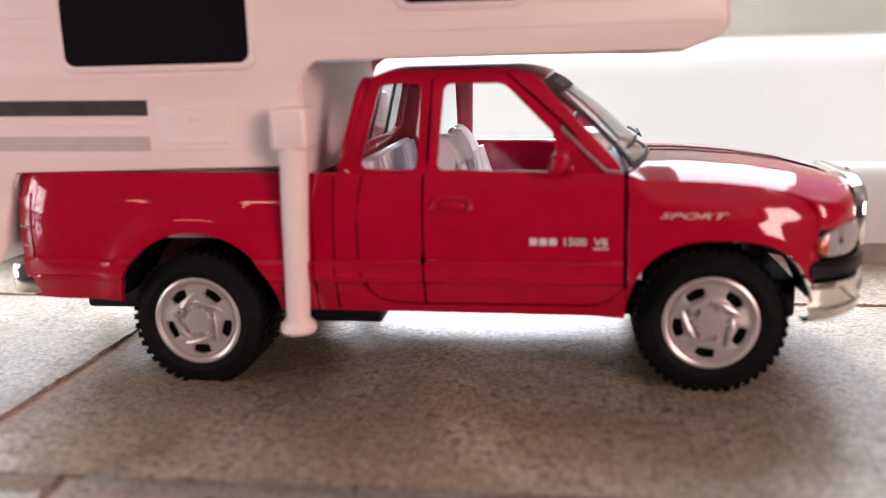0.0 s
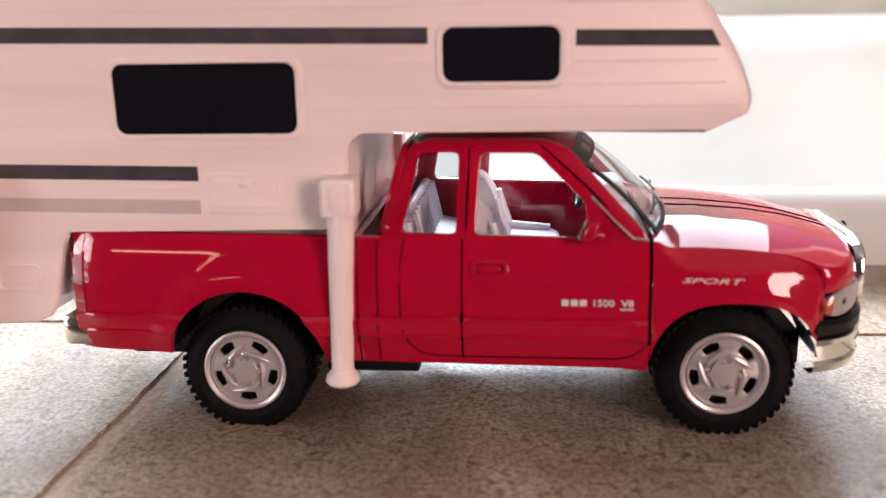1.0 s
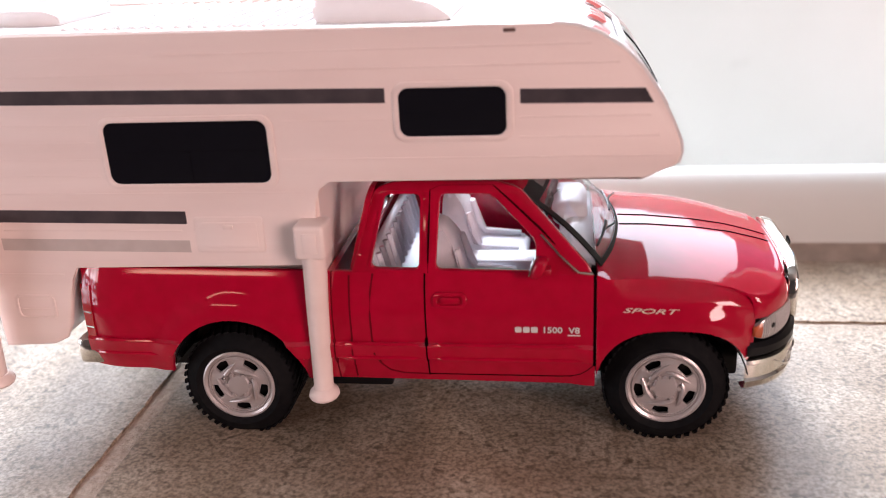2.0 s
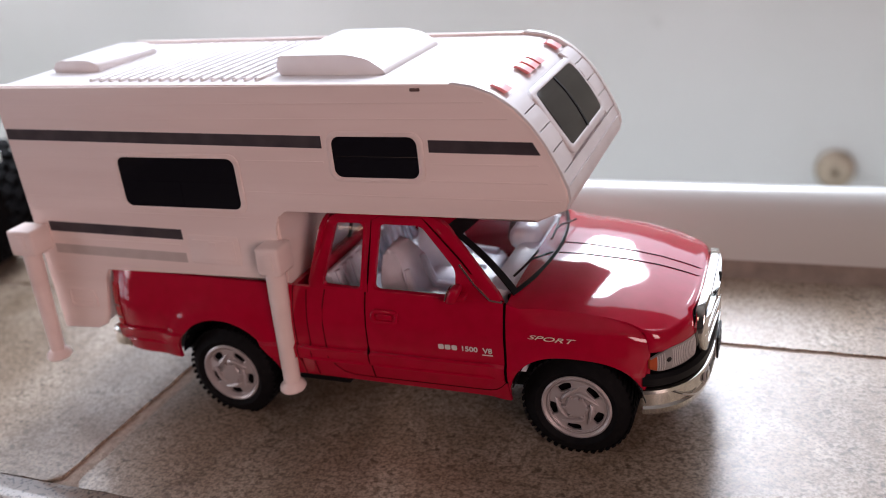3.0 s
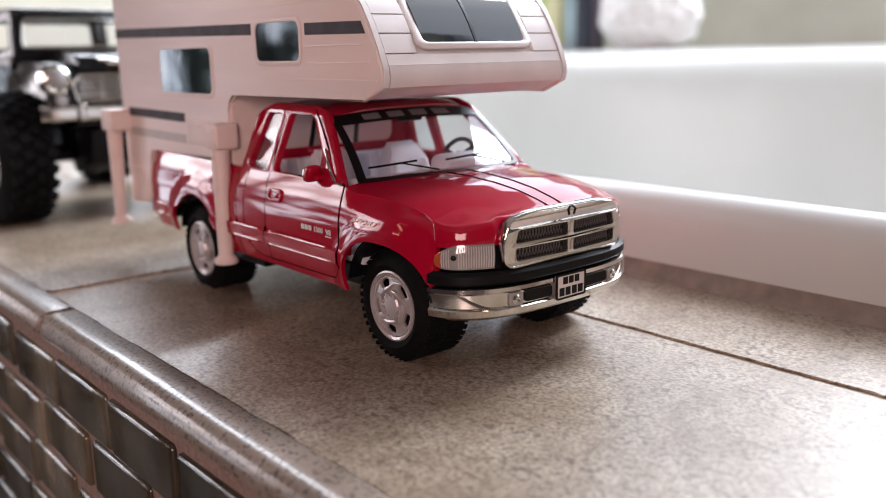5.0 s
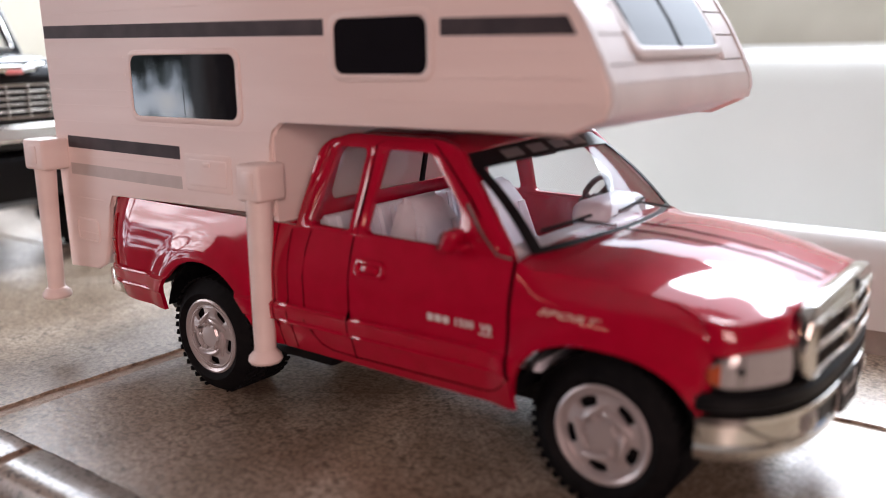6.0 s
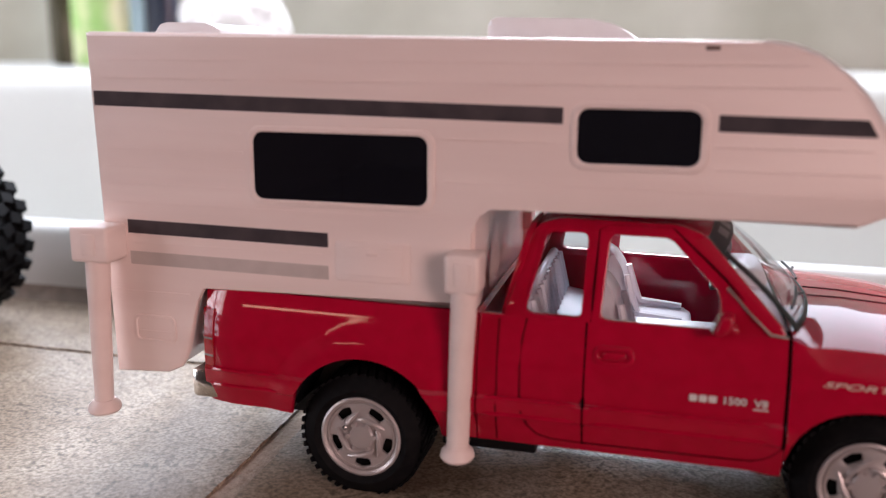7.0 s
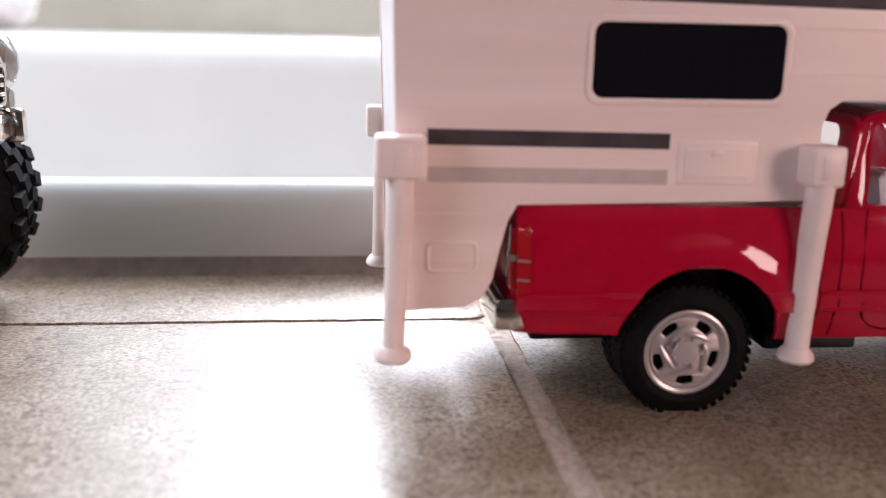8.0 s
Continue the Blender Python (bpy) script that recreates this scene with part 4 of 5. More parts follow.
def toy_wheel(parent, x, y, z, s, radius, width, rim_r, lugs, lug_h, rim_mat, rim_label, phase=-15.0):
    """A wheel whose outer face looks along s * y."""
    w = width / 2
    r0 = radius - lug_h
    prof = [(-w, rim_r * 0.98), (-w - 0.08 * width, rim_r + 0.3 * (r0 - rim_r)), (-w, rim_r + 0.7 * (r0 - rim_r)), (-w * 0.84, r0 - 0.01 * radius), (-w * 0.5, r0), (w * 0.5, r0), (w * 0.84, r0 - 0.01 * radius), (w, rim_r + 0.7 * (r0 - rim_r)), (w + 0.08 * width, rim_r + 0.3 * (r0 - rim_r)), (w, rim_r * 0.98), (w * 0.3, rim_r * 0.97), (-w * 0.3, rim_r * 0.97), (-w, rim_r * 0.98)]
    wheel = part("wheel", tube([(x, y - 0.4 * width, z), (x, y + 0.4 * width, z)], rim_r * 0.3, 12), DARK, parent)
    tyre = part("tyre", lathe(prof, (x, y, z), "y", 56), RUBBER, wheel, "black rubber tyre with blocky tread")
    lug = bmesh.new()
    for i in range(lugs):
        a = 2 * math.pi * i / lugs
        for row, off in ((-0.72, 0), (-0.24, 0.5), (0.24, 0), (0.72, 0.5)):
            aa = a + off * 2 * math.pi / lugs
            m = Matrix.Translation((x, y + row * w, z)) @ Matrix.Rotation(-aa, 4, "Y") @ Matrix.Rotation(radians(18 if row < 0 else -18), 4, "X")
            b = bmesh.new()
            bmesh.ops.create_cube(b, size=1.0)
            ln = 2 * math.pi * radius / lugs * 0.62
            for v in b.verts:
                v.co = m @ Vector((r0 - 0.3 * lug_h + lug_h * 1.25 * (v.co.x + 0.5), v.co.y * w * 0.46, v.co.z * ln * (0.8 if v.co.x > 0 else 1)))
            merge(lug, b)
    part("tread", lug, RUBBER, tyre)
    f = y + s * w
    lip = [(f - s * 1.2, rim_r * 1.0), (f + s * 0.35, rim_r * 1.0), (f + s * 0.55, rim_r * 0.95), (f + s * 0.2, rim_r * 0.88), (f - s * 0.6, rim_r * 0.84), (f - s * 1.4, rim_r * 0.84)]
    rim = part("rim", lathe([(d - y, r) for d, r in lip], (x, y, z), "y", 48), rim_mat, wheel, rim_label)
    holes = []
    for k in range(5):
        a0 = 72 * k + phase
        pts = [(0.585, -17), (0.60, 17), (0.78, 15), (0.80, -3), (0.765, -18)]
        holes.append(soft_corners([(rim_r * q * math.cos(radians(a0 + d)), rim_r * q * math.sin(radians(a0 + d))) for q, d in pts], rim_r * 0.05, 3))
    disc = [(rim_r * 0.87 * math.cos(2 * math.pi * k / 40), rim_r * 0.87 * math.sin(2 * math.pi * k / 40)) for k in range(40)]
    part("disc", plate([disc] + holes, 0.9, lambda u, v, t: (x + u * -s, f - s * (0.75 - 0.6 * (1 - math.hypot(u, v) / rim_r)) + s * t, z + v), 0.15), rim_mat, rim)
    part("disc_back", lathe([(0, rim_r * 0.85), (-s * 0.2, 0.05)], (x, f - s * 2.0, z), "y", 32), DARK, rim)
    for k in range(5):
        turn = [(0.43, 42), (0.445, 28), (0.455, 8), (0.50, -12), (0.575, -28), (0.635, -36)]
        part("spoke_ridge", tube([(x - s * rim_r * q * math.cos(radians(72 * k + phase + d)), f - s * (0.12 - 0.5 * (1 - q)), z + rim_r * q * math.sin(radians(72 * k + phase + d))) for q, d in turn], [rim_r * w for w in (0.02, 0.06, 0.075, 0.065, 0.045, 0.015)], 8), rim_mat, rim)
    part("inner_ring", lathe([(f - s * 0.5 - y, rim_r * 0.86), (f + s * 0.12 - y, rim_r * 0.845), (f + s * 0.12 - y, rim_r * 0.815), (f - s * 0.5 - y, rim_r * 0.80)], (x, y, z), "y", 40), rim_mat, rim)
    cap = [((f + s * 0.1) - y, rim_r * 0.34), (f + s * 0.6 - y, rim_r * 0.30), (f + s * 0.7 - y, rim_r * 0.2), (f + s * 0.7 - y, 0.02)]
    part("cap", lathe(cap, (x, y, z), "y", 8), rim_mat, rim)
    for k in range(6):
        a = radians(60 * k)
        part("nut", lathe([(f - y, rim_r * 0.07), (f + s * 0.75 - y, rim_r * 0.06), (f + s * 0.8 - y, 0.01)], (x + rim_r * 0.33 * math.cos(a), y, z + rim_r * 0.33 * math.sin(a)), "y", 8), rim_mat, rim)
    return wheel


for x, half, hub, rad, phase in ((REAR, 33.0, 14.4, 15.3, -15.0), (FRONT, 31.0, 15.1, 15.6, -25.0)):
    for s in (-1, 1):
        toy_wheel(truck, x, s * (half - 6.8), hub, s, rad, 13.6, 9.8, 44, 0.38, SILVER, "silver five-slot wheel rim", phase)

# ---- the camper on the truck's bed ----
camper = thing("toy_truck_camper", "cream plastic toy truck camper with grey stripes on the pickup", "toy camper", at=(0, 2.8, 0))
camper.scale = (1, 1.08, 1)
HW = 32.6
ROOF = [(-121.2, 106.6), (28, 104.9)]
NOSE = [(28, 104.9), (33, 104.2), (38, 102.3), (43, 98.9), (47, 94.6), (50.5, 89.3), (53.6, 83.3), (55.6, 78.6), (56.0, 75.6), (55.0, 73.0)]
UNDER = [(55.0, 73.0), (47.4, 69.6), (-25.5, 70.6), (-28.6, 68.4), (-29.4, 64), (-29.6, 47.8), (-94.8, 48.2), (-96.2, 44), (-99.0, 31), (-101.2, 27.0), (-105, 25.2), (-119.2, 24.4)]
outline = ROOF[:1] + NOSE + UNDER[1:]
tops = lambda x: 106.6 - 1.7 * (x + 121.2) / 149.2
# near and far side walls
for s in (-1, 1):
    part("side_wall", prism(outline, HW - 1.6, HW, lambda u, v, w: (u, s * w, v), 0.7, 3), PLASTIC, camper)
# the skin round the edge, a little inside the walls
rows = []
ring = ROOF[:1] + NOSE + UNDER[1:]
for y in (-HW + 1.2, HW - 1.2):
    row = []
    for i, (x, z) in enumerate(ring):
        a, b = Vector(ring[i - 1]), Vector(ring[(i + 1) % len(ring)])
        d = (b - a).normalized()
        n = Vector((d.y, -d.x)) * 0.7
        row.append((x + n.x, y, z + n.y))
    rows.append(row)
part("shell", grid(rows, True), ROOFING, camper, "smooth white plastic shell", 50)
part("front_wall", box(-30.0, -28.6, -HW + 1, HW - 1, 32, 70), PLASTIC, camper)
part("inner_box", box(-94, -30, -28, 28, 32, 60), PLASTIC, camper)

# siding: thin raised battens
for s in (-1, 1):
    for z, x0, x1 in ((100.6, -118, 36), (96.4, -118, 42), (84.6, -118, -83), (84.6, -35, -10.5), (84.6, 20, 49), (80.2, -118, -82.5), (80.0, 20, 51), (76.0, -118, -82.5), (75.4, -36, 54), (71.8, -118, -82.5), (67.3, -118, -32), (57.6, -112, -64), (45.6, -118, -98), (35.6, -112, -102)):
        part("siding_line", box(x0, x1, s * HW - 0.16, s * HW + 0.16, z - 0.17, z + 0.17), PLASTIC, camper)

    def decal(x0, x1, z0, z1, cut=0.0, lean=0.0):
        pts = [(x0, z0 - lean * x0), (x1 + cut, z0 - lean * x1), (x1, z1 - lean * x1), (x0, z1 - lean * x0)]
        return prism(pts, HW - 0.5, HW + 0.06, lambda u, v, w: (u, s * w, v))
    part("stripe", decal(-120.0, -10.4, 88.3, 91.7, 0, 0.0145), STRIPE, camper, "dark charcoal stripe")
    part("stripe", decal(20.3, 47.6, 88.0, 91.3, 1.9, 0.0145), STRIPE, camper, "dark charcoal stripe")
    part("stripe", decal(-113.4, -62.4, 58.6, 61.9, 0, 0.012), STRIPE, camper, "dark charcoal stripe")
    part("pale_stripe", decal(-113.2, -62.4, 51.2, 54.4, 0, 0.010), GREYSTRIPE, camper, "faded pale grey stripe")
    for nm, x0, x1, z0, z1 in (("side_window", -79.8, -39.2, 69.9, 85.0), ("loft_window", -7.3, 17.1, 80.6, 91.7)):
        win = part(nm, plate([rounded(x0 - 1.5, x1 + 1.7, z0 - 1.5, z1 + 1.4, 3.2), rounded(x0, x1, z0, z1, 2.3)], 0.7, lambda u, v, w: (u, s * (HW - 0.02 + w), v), 0.3), PLASTIC, camper, "raised window frame with black panes")
        part("pane", plate([rounded(x0 - 0.4, x1 + 0.4, z0 - 0.4, z1 + 0.4, 2.3)], 0.5, lambda u, v, w: (u, s * (HW - 0.12 + w), v)), BLACKGLASS, win, "glossy black pane")
        if nm == "side_window":
            zc, xc = (z0 + z1) / 2 + 0.2, (x0 + x1) / 2 + 0.5
            part("mullion", box(x0, x1, s * (HW + 0.14) - 0.08, s * (HW + 0.14) + 0.08, zc - 0.2, zc + 0.2), BLACKGLASS, win)
            part("mullion", box(xc - 0.2, xc + 0.2, s * (HW + 0.14) - 0.08, s * (HW + 0.14) + 0.08, z0, zc), BLACKGLASS, win)
        else:
            zc = (z0 + z1) / 2
            part("mullion", box(x0, x1, s * (HW + 0.14) - 0.08, s * (HW + 0.14) + 0.08, zc - 0.2, zc + 0.2), BLACKGLASS, win)
    hatch = part("hatch", plate([rounded(-60.6, -43.0, 51.8, 61.2, 0.8)], 0.36, lambda u, v, w: (u, s * (HW + w), v), 0.12), PLASTIC, camper, "small square access hatch")
    part("hatch_panel", plate([rounded(-59.0, -44.6, 53.2, 59.8, 0.6)], 0.3, lambda u, v, w: (u, s * (HW + 0.18 + w), v), 0.1), PLASTIC, hatch)
    part("latch", box(-53.2, -50.6, s * (HW + 0.38) - 0.2, s * (HW + 0.38) + 0.2, 58.0, 59.2, 0.2), PLASTIC, hatch)
    part("lower_hatch", plate([rounded(-113.4, -102.2, 32.8, 39.8, 1.6), rounded(-112.6, -103.0, 33.6, 39.0, 1.1)], 0.6, lambda u, v, w: (u, s * (HW + w), v), 0.2), PLASTIC, camper, "shallow rectangular moulded hatch")

# jacks
for x, z_top, z_foot, w0, w1 in ((-29.8, 60.8, 13.3, -4.0, 3.6), (-119.0, 62.4, 15.6, -5.2, 5.0)):
    for s in (-1, 1):
        y = s * (35.7 if x > -60 else 37.0)
        jack = part("jack", box(x + w0, x + w1, y - 4.6, y + 3.0 if s > 0 else y + 4.6, z_top - 8.6, z_top, 0.9, 3) if s > 0 else box(x + w0, x + w1, y - 3.0, y + 4.8, z_top - 8.6, z_top, 0.9, 3), PLASTIC, camper, "cream corner jack with a round foot")
        part("jack_cap", box(x - 1.9, x + 1.9, y - s * 0 + s * 2.6 - 0.7, y + s * 2.6 + 0.7, z_top - 7.0, z_top - 1.6, 0.5), PLASTIC, jack)
        part("post", tube([(x, y, z_top - 8), (x - 0.6, y, 40), (x - 1.2, y, z_foot + 4), (x - 1.3, y, z_foot + 2.6)], [3.0, 2.75, 2.5, 2.6] if x > -60 else [2.8, 2.5, 2.25, 2.3], 20), PLASTIC, jack)
        part("foot", lathe([(z_foot, 0.05), (z_foot, 3.5), (z_foot + 0.7, 3.95), (z_foot + 1.8, 3.7), (z_foot + 3.0, 2.6), (z_foot + 3.0, 0.1)], (x - 1.3, y, 0), "z", 24), PLASTIC, jack)

# roof: ribs, vents, marker lamps, edge flange
for k in range(17):
    x = -90 + 3.6 * k
    if x < -32:
        part("roof_rib", box(x - 0.7, x + 0.7, -25, 25, tops(x) - 1.0, tops(x) + 0.35, 0.3, 1), ROOFING, camper)
for s in (-1, 1):
    part("roof_edge", prism([(-120.5, tops(-120.5) - 0.8), (27, tops(27) - 0.8), (27, tops(27) + 0.25), (-120.5, tops(-120.5) + 0.25)], HW - 2.4, HW - 0.3, lambda u, v, w: (u, s * w, v), 0.4), PLASTIC, camper)
vent = part("roof_vent", prism(soft_corners([(-29.5, 104.5), (4, 104.0), (3.2, 105.6), (-1.0, 108.6), (-7, 110.0), (-28, 110.3), (-29.5, 109.3)], 1.6), -18.5, 18.5, lambda u, v, w: (u, w, v), 0.9), ROOFING, camper, "rounded white roof vent")
part("rear_vent", prism(soft_corners([(-116.5, 105.5), (-98.0, 105.3), (-98.4, 108.0), (-102, 109.4), (-113, 109.6), (-116, 108.6)], 1.2), -12.5, 14.5, lambda u, v, w: (u, w, v), 0.7), ROOFING, camper, "low white roof vent")


def on_cap(u, v, w):
    """v runs along the nose curve from the roof (0) to the lip (1)."""
    line = [Vector(p) for p in NOSE]
    cuts = [0.0]
    for a, b in zip(line, line[1:]):
        cuts.append(cuts[-1] + (b - a).length)
    d = max(0.0, min(0.999, v)) * cuts[-1]
    for i in range(len(line) - 1):
        if d <= cuts[i + 1]:
            f = (d - cuts[i]) / (cuts[i + 1] - cuts[i])
            p = line[i].lerp(line[i + 1], f)
            t = (line[i + 1] - line[i]).normalized()
            return (p.x - t.y * w, u, p.y + t.x * w)
    return (line[-1].x, u, line[-1].y)


def cap_patch(y0, y1, v0, v1, lo, hi, n=6):
    bm = bmesh.new()
    a = [[on_cap(y0 + (y1 - y0) * i / 4, v0 + (v1 - v0) * j / n, hi) for i in range(5)] for j in range(n + 1)]
    grid(a, False, False, bm)
    thick(bm, lambda c: Vector((-1, 0, -0.35)).normalized() * (hi - lo))
    return bm


for y0, y1 in ((-26.5, -22.6), (-7.2, -3.6), (-2.1, 1.9), (3.4, 7.2), (22.4, 26.4)):
    part("marker_lamp", cap_patch(y0, y1, 0.185, 0.275, -0.6, 0.5, 3), MARKER, camper, "small red clearance lamp")
for s in (-1, 1):
    for v0 in (0.30, 0.425, 0.55, 0.675):
        part("cap_board", cap_patch(s * 20.6, s * 30.2, v0, v0 + 0.116, -0.6, 0.3, 4), ROOFING, camper)
    part("cap_flange", cap_patch(s * 30.6, s * 32.2, 0.0, 0.985, -0.8, 0.6, 18), ROOFING, camper)
part("cap_board", cap_patch(-30.2, 30.2, 0.80, 0.865, -0.6, 0.35, 4), ROOFING, camper)
part("cap_lip", cap_patch(-30.2, 30.2, 0.868, 0.985, -0.6, 0.5, 4), ROOFING, camper)
fw = part("front_window", plate([rounded(-20.3, 20.3, 0.345 * 60, 0.775 * 60, 3.6), rounded(-17.8, 17.8, 0.385 * 60, 0.73 * 60, 2.0)], 1.1, lambda u, v, w: on_cap(u, v / 60, 0.3 + w), 0.35), ROOFING, camper, "raised front window frame with two black panes")
for y0, y1 in ((-17.9, -0.35), (0.35, 17.9)):
    part("pane", cap_patch(y0, y1, 0.38, 0.735, 0.2, 0.65, 8), BLACKGLASS, fw, "glossy black pane")
part("mullion", cap_patch(-0.45, 0.45, 0.38, 0.735, 0.2, 0.85, 8), DARK, fw)
# scuff on the roof edge
part("scuff", box(16.8, 19.6, -HW - 0.15, -HW + 0.6, tops(18) - 1.6, tops(18) - 0.7, 0.2), material("dark scuff", (0.12, 0.07, 0.06), 0.8), camper, "small dark scuff mark")

# ---- the black off-road pickup behind ----
big = thing("toy_monster_truck", "black toy pickup truck on oversized off-road tyres with a chrome grille", "toy truck", at=(-252, 6, 0))
big.rotation_euler = (0, 0, radians(4))
hood_out = soft_corners([(-18, 48), (31, 48), (33.5, 54), (33.5, 76), (29.5, 83.5), (12, 86), (-18, 86.5)], 3)
part("hood", prism(hood_out, -27, 27, lambda u, v, w: (u, w * (1 - 0.16 * smooth(70, 82, v)), v), 2.5, 3), BLACKPAINT, big)
for s in (-1, 1):
    arcs = [(-26, 46), (-24, 50), (-19, 61)] + [(22 * math.cos(radians(a)), 48 + 17 * math.sin(radians(a))) for a in range(150, 29, -12)] + [(21, 54), (24, 50), (33, 54), (33, 74), (26, 80), (10, 81.5), (-26, 81.5)]
    part("fender", prism(arcs, 24, 42, lambda u, v, w: (u, s * w * (1 - 0.12 * smooth(66, 77, v)), v), 2.0, 3), BLACKPAINT, big)
    lamp = part("headlamp", lathe([(29, 0.1), (33.5, 3.0), (34.6, 5.6), (33.8, 7.0), (28, 7.4)], (0, s * 35.5, 72.5), "x", 28), CHROME, big, "round chrome headlamp")
    part("lens", lathe([(36.2, 0.05), (35.8, 3.0), (34.4, 5.2)], (0, s * 35.5, 72.5), "x", 24), LENS, lamp)
    park = part("parking_lamp", lathe([(32, 3.0), (34.4, 2.8), (35.0, 0.05)], (0, s * 34, 62.5), "x", 18), LENS, big, "small round parking lamp")
    part("front_spring", tube([(0, s * 20, 30), (2, s * 21, 54)], 3.2, 10), DARK, big)
    for x in (0, -118):
        toy_wheel(big, x, s * 49.5, 33.5, s, 33.5, 23, 17, 26, 1.9, SILVER, "grey wheel rim")
    part("bumper_horn", box(33, 39.5, s * 26 - 2, s * 26 + 2, 52, 61, 1.2), CHROME, big)
g = part("grille", plate([soft_corners([(-27, 61.5), (27, 61.5), (29, 71), (25, 75), (-25, 75), (-29, 71)], 1.5), soft_corners([(-25.6, 62.6), (25.6, 62.6), (27.4, 70.6), (24, 73.8), (-24, 73.8), (-27.4, 70.6)], 1.2)], 1.6, lambda u, v, w: (34.2 + w, u, v), 0.4), CHROME, big, "chrome egg-crate grille")
part("grille_back", box(32.8, 33.6, -27, 27, 61.5, 74.6), DARK, g)
for z in (64.6, 67.0, 69.4, 71.8):
    part("bar", box(33.6, 35.0, -26, 26, z - 0.45, z + 0.45, 0.2, 1), CHROME, g)
for y in (-13.5, -4.5, 4.5, 13.5):
    part("bar", box(33.6, 35.2, y - 0.4, y + 0.4, 62.2, 74.2, 0.2, 1), CHROME, g)
part("front_bumper", grid([[(36.5 - 5.5 * abs(f) ** 3 + dx, 44 * f, z) for f in [-1 + j / 12 for j in range(25)]] for dx, z in ((-4, 52.9), (-0.6, 52.6), (0.6, 54), (0.8, 58), (-0.4, 59.6), (-4, 59.8))]), CHROME, big, "polished chrome front bumper")
emb = part("hood_emblem", box(30.5, 34.4, -9.5, 9.5, 79, 82, 1.2), CHROME, big, "winged chrome emblem")
for s in (-1, 1):
    part("wing", tube([(33.5, s * 3, 80), (33, s * 9, 81.6), (32, s * 13.5, 82.2)], [1.4, 1.1, 0.6], 8), CHROME, emb)
part("emblem_centre", box(34.0, 34.9, -3.5, 3.5, 78.6, 80.4, 0.4), MARKER, emb)
part("cab_lower", box(-74, -17, -38, 38, 46, 84, 3.0, 3), BLACKPAINT, big)
CABF = lambda u, v, w: (-17 - 0.30 * (v - 83) + w, u * (1 - 0.0045 * (v - 83)), v)
part("screen_frame", plate([soft_corners([(-37, 82), (37, 82), (36, 104), (31, 108), (-31, 108), (-36, 104)], 3), soft_corners([(-32.5, 89), (32.5, 89), (31.8, 101.5), (29, 103.5), (-29, 103.5), (-31.8, 101.5)], 2.5)], 3.0, CABF, 0.6), BLACKPAINT, big)
part("screen_trim", plate([soft_corners([(-33.4, 88.2), (33.4, 88.2), (32.6, 102), (29.6, 104.4), (-29.6, 104.4), (-32.6, 102)], 2.5), soft_corners([(-32.2, 89.4), (32.2, 89.4), (31.4, 101.2), (28.8, 103.2), (-28.8, 103.2), (-31.4, 101.2)], 2.5)], 1.0, lambda u, v, w: (CABF(u, v, w)[0] + 1.6, *CABF(u, v, w)[1:]), 0.3), CHROME, big, "bright windscreen surround")
part("windscreen", plate([soft_corners([(-32.5, 89), (32.5, 89), (31.8, 101.5), (29, 103.5), (-29, 103.5), (-31.8, 101.5)], 2.5)], 0.4, CABF), GLASS, big).visible_shadow = False
for s in (-1, 1):
    part("cab_side", plate([soft_corners([(-72, 82), (-16, 82), (-24, 107), (-66, 107), (-72, 101)], 3), soft_corners([(-62, 88.5), (-24, 88.5), (-29, 102.5), (-60, 102.5)], 2.5)], 3.0, lambda u, v, w: (u, s * (35.5 - 0.16 * (v - 83) + w), v), 0.6), BLACKPAINT, big)
part("cab_back", plate([soft_corners([(-36, 82), (36, 82), (34, 105), (29, 108), (-29, 108), (-34, 105)], 3), soft_corners([(-30, 88), (30, 88), (29, 102.5), (-29, 102.5)], 2.5)], 3.0, lambda u, v, w: (-71 + w, u, v), 0.6), BLACKPAINT, big)
part("cab_roof", box(-71, -24, -33, 33, 104.2, 109.5, 2.4, 3), BLACKPAINT, big)
part("bed", box(-150, -76, -40, 40, 48, 78, 3, 3), BLACKPAINT, big)
part("chassis", box(-140, 30, -18, 18, 28, 48, 3), DARK, big, "black chassis frame")
part("skid_plate", prism(soft_corners([(6, 22), (30, 30), (33, 47), (6, 47)], 3), -20, 20, lambda u, v, w: (u, w, v), 1.0), DARK, big)
for x in (0, -118):
    part("axle", tube([(x, -36, 33.5), (x, 36, 33.5)], 4.5, 12), DARK, big)
    m = bmesh.new()
    bmesh.ops.create_icosphere(m, subdivisions=3, radius=8)
    bmesh.ops.translate(m, vec=(x, 6, 30), verts=m.verts)
    part("differential", m, SILVER, big)

# ---- tiles: ledge top, rounded edge and wall mosaic ----
ledge = thing("tiled_ledge", "ledge of speckled beige stone tiles with sandy grout", "ledge", kind="structure")
part("grout_bed", box(-1580, 1780, -88, 94, -30, -0.8), GROUT, ledge, "sandy beige recessed grout")
tile_meshes = {}


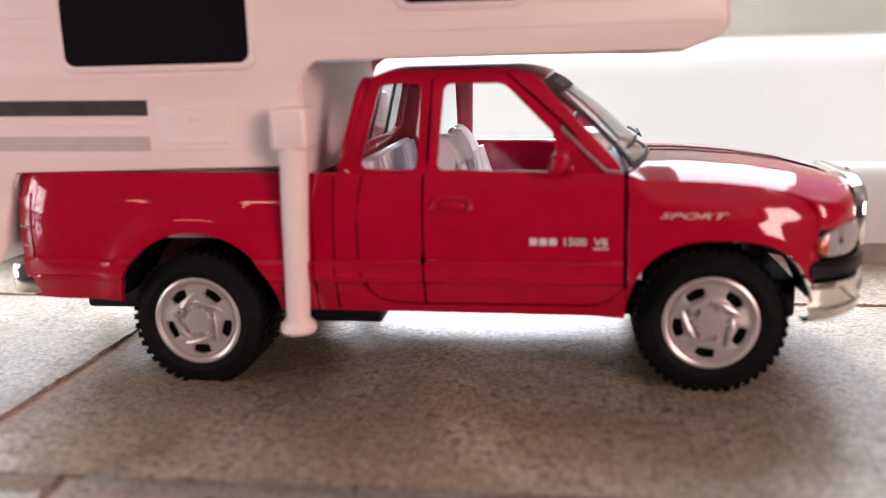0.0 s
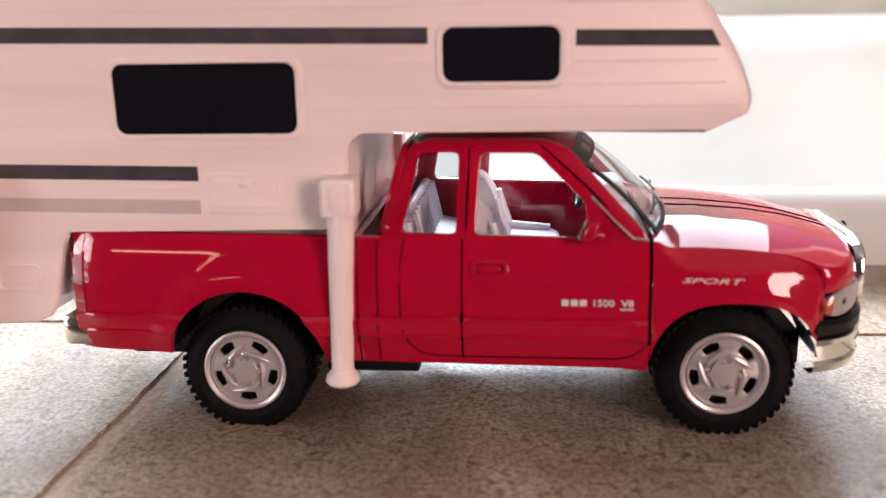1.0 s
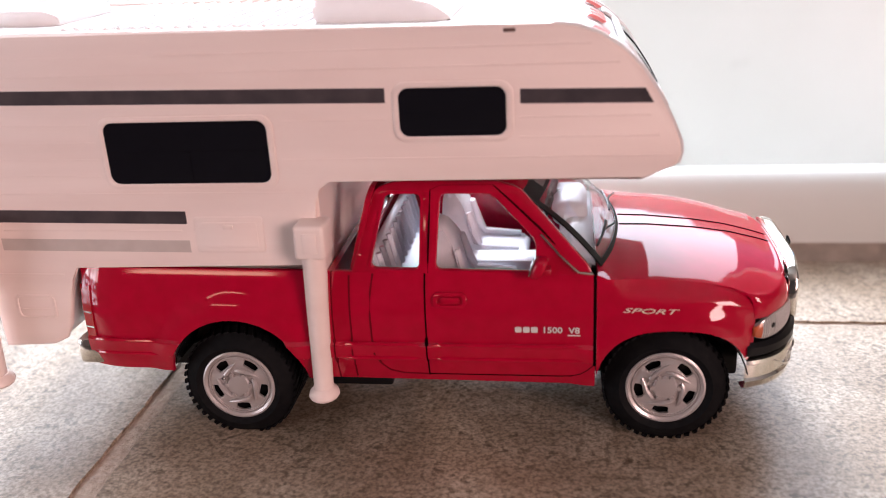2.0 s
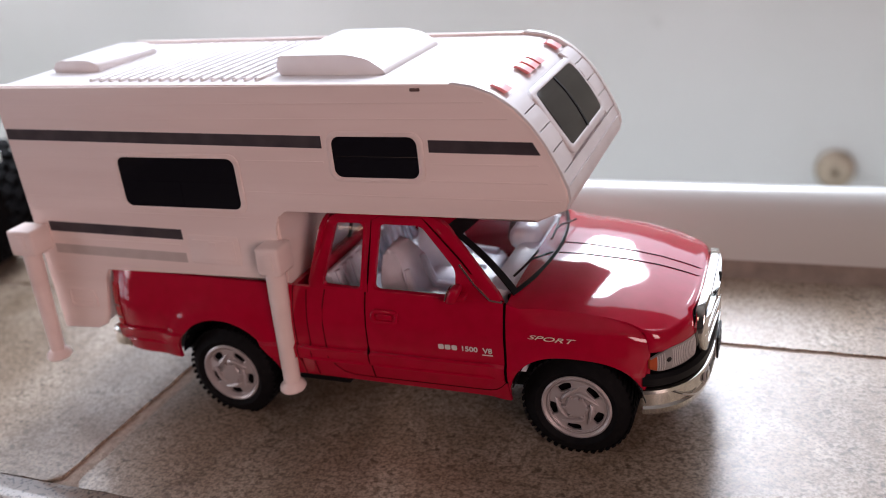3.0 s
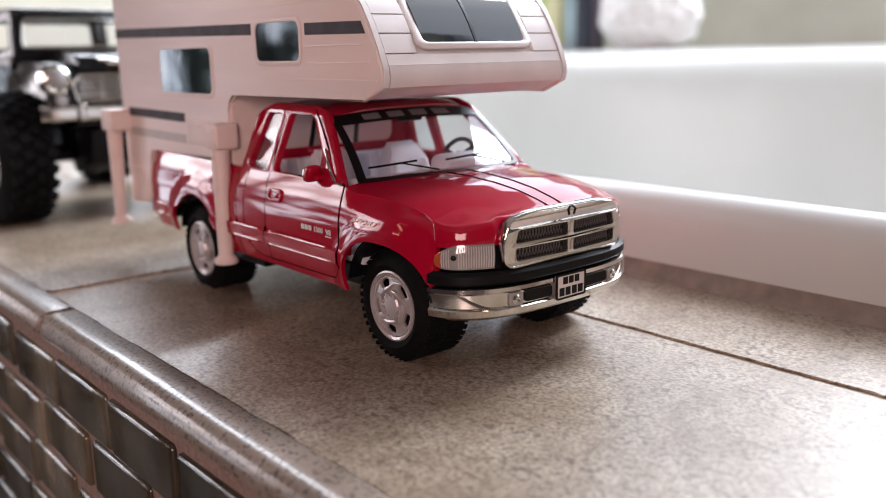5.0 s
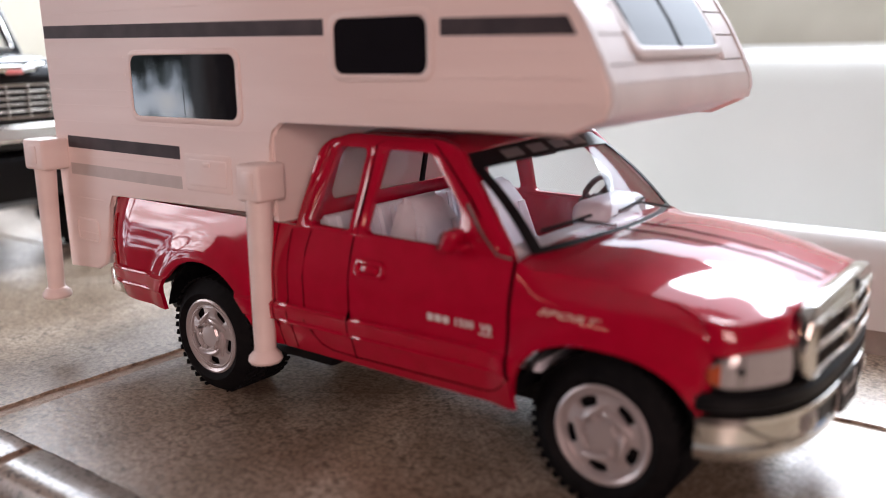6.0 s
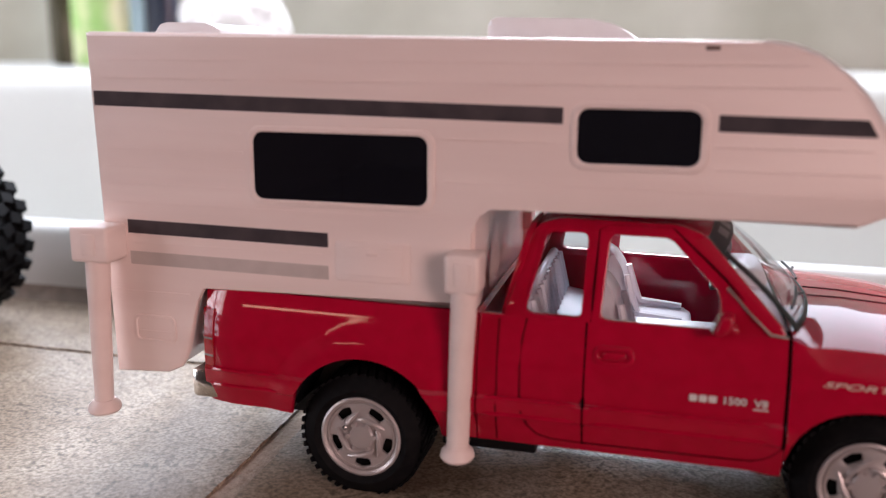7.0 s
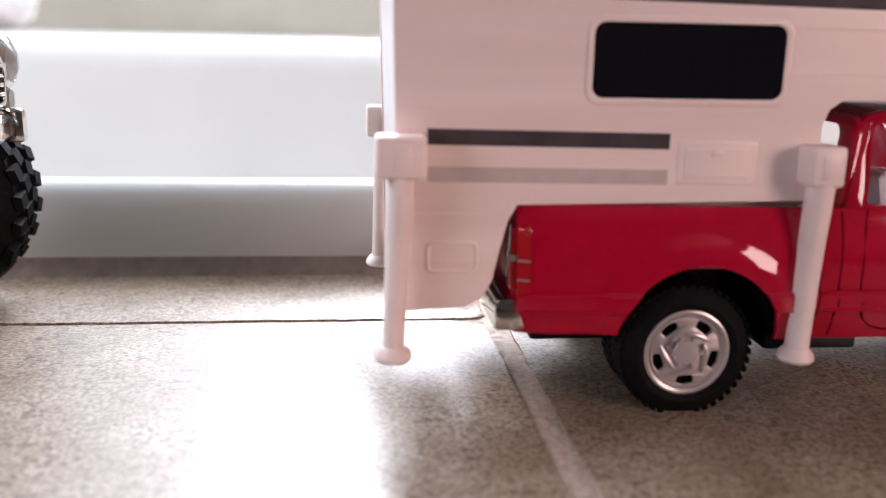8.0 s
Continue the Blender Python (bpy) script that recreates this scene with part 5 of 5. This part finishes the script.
def worn(w, d):
    """The outline of a tile whose edges are a little uneven."""
    pts = []
    corners = [(-w / 2, -d / 2), (w / 2, -d / 2), (w / 2, d / 2), (-w / 2, d / 2)]
    for i, p in enumerate(corners):
        a, b = Vector(p), Vector(corners[(i + 1) % 4])
        out = Vector(((b - a).y, -(b - a).x)).normalized()
        n = max(4, round((b - a).length / 2.6))
        for k in range(1, n):
            q = a.lerp(b, k / n)
            q += out * (0.55 * noise.noise(Vector((q.x * 0.11, q.y * 0.11, d))) + 0.45 * noise.noise(Vector((q.x * 0.5, q.y * 0.5, w))) - 0.25)
            pts.append((q.x, q.y))
    return pts


def slab(x0, x1, y0, y1):
    key = (round(x1 - x0, 2), round(y1 - y0, 2))
    if key not in tile_meshes:
        w, d = key
        b = bmesh.new()
        prism(worn(w, d), -8, 0, lambda u, v, t: (u, v, t), 0.55, 2, b)
        tile_meshes[key] = finish(b, "tile", STONE)
    ob = new("tile", tile_meshes[key])
    ob.location = ((x0 + x1) / 2000, (y0 + y1) / 2000, random.uniform(-0.00015, 0.0001))
    ob.parent = ledge


JOINTS = [-1580, -1047, -728, -409, -86.5, 239, 563, 887, 1211, 1780]
for a, b in zip(JOINTS, JOINTS[1:]):
    slab(a + 3.0, b - 3.0, -78.6, 36.4)
    slab(a + 2.0, b - 2.0, 38.9, 90.5)

edge = thing("edge_trim", "rounded glazed brown trim tiles along the ledge edge", "tile trim", kind="structure")
arc = [(-78.7, -8), (-78.7, 0.0), (-79.1, 0.3), (-84.0, 0.25)] + [(-85.2 - 5.9 * math.sin(radians(a)), -5.4 + 5.6 * math.cos(radians(a))) for a in range(0, 91, 10)] + [(-91.0, -6.4), (-88, -6.8)]
trim_mesh = {}
for a, b in zip(JOINTS, JOINTS[1:]):
    w = round(b - a - 3.8, 2)
    if w not in trim_mesh:
        trim_mesh[w] = finish(prism(arc, -w / 2, w / 2, lambda u, v, t: (t, u, v), 0.7, 2), "trim_tile", GLAZE, 50)
    ob = new("trim_tile", trim_mesh[w])
    ob.location = ((a + b) / 2000 + 0.027, 0, 0)
    ob.parent = edge
part("trim_grout", box(-1580, 1780, -87.5, -79, -20, -4.4), WALLGROUT, edge)

front = thing("wall_ledge_front", "ledge front of olive brown glass mosaic bricks", "wall", kind="structure")
part("mortar", box(-1580, 1780, -89.8, -80, -530, -6.3), WALLGROUT, front, "pinkish brown mortar")
PITCH, COURSE = 46.0, 20.3
b = bmesh.new()
box(-21.4, 21.4, -91.2, -87, -8.6, 8.6, 1.5, 3, b)
brick_mesh = finish(b, "mosaic_tile", MOSAIC)
rest = bmesh.new()
for r in range(25):
    z = -19.0 - COURSE * r
    for k in range(-30, 36):
        x = 21.8 + PITCH * k - 18.2 * (r % 3) + random.uniform(-0.5, 0.5)
        if r < 11 and -560 < x < 200:
            ob = new("mosaic_tile", brick_mesh)
            ob.location = (x / 1000, random.uniform(-0.0004, 0.0002), z / 1000)
            ob.rotation_euler = (random.uniform(-0.02, 0.02), random.uniform(-0.008, 0.008), random.uniform(-0.012, 0.012))
            ob.parent = front
        elif -1500 < x < 1700:
            box(x - 21.4, x + 21.4, -91.0, -88, z - 8.6, z + 8.6, 0, 1, rest)
tagged(part("far_mosaic", rest, MOSAIC, front), kind="stuff")
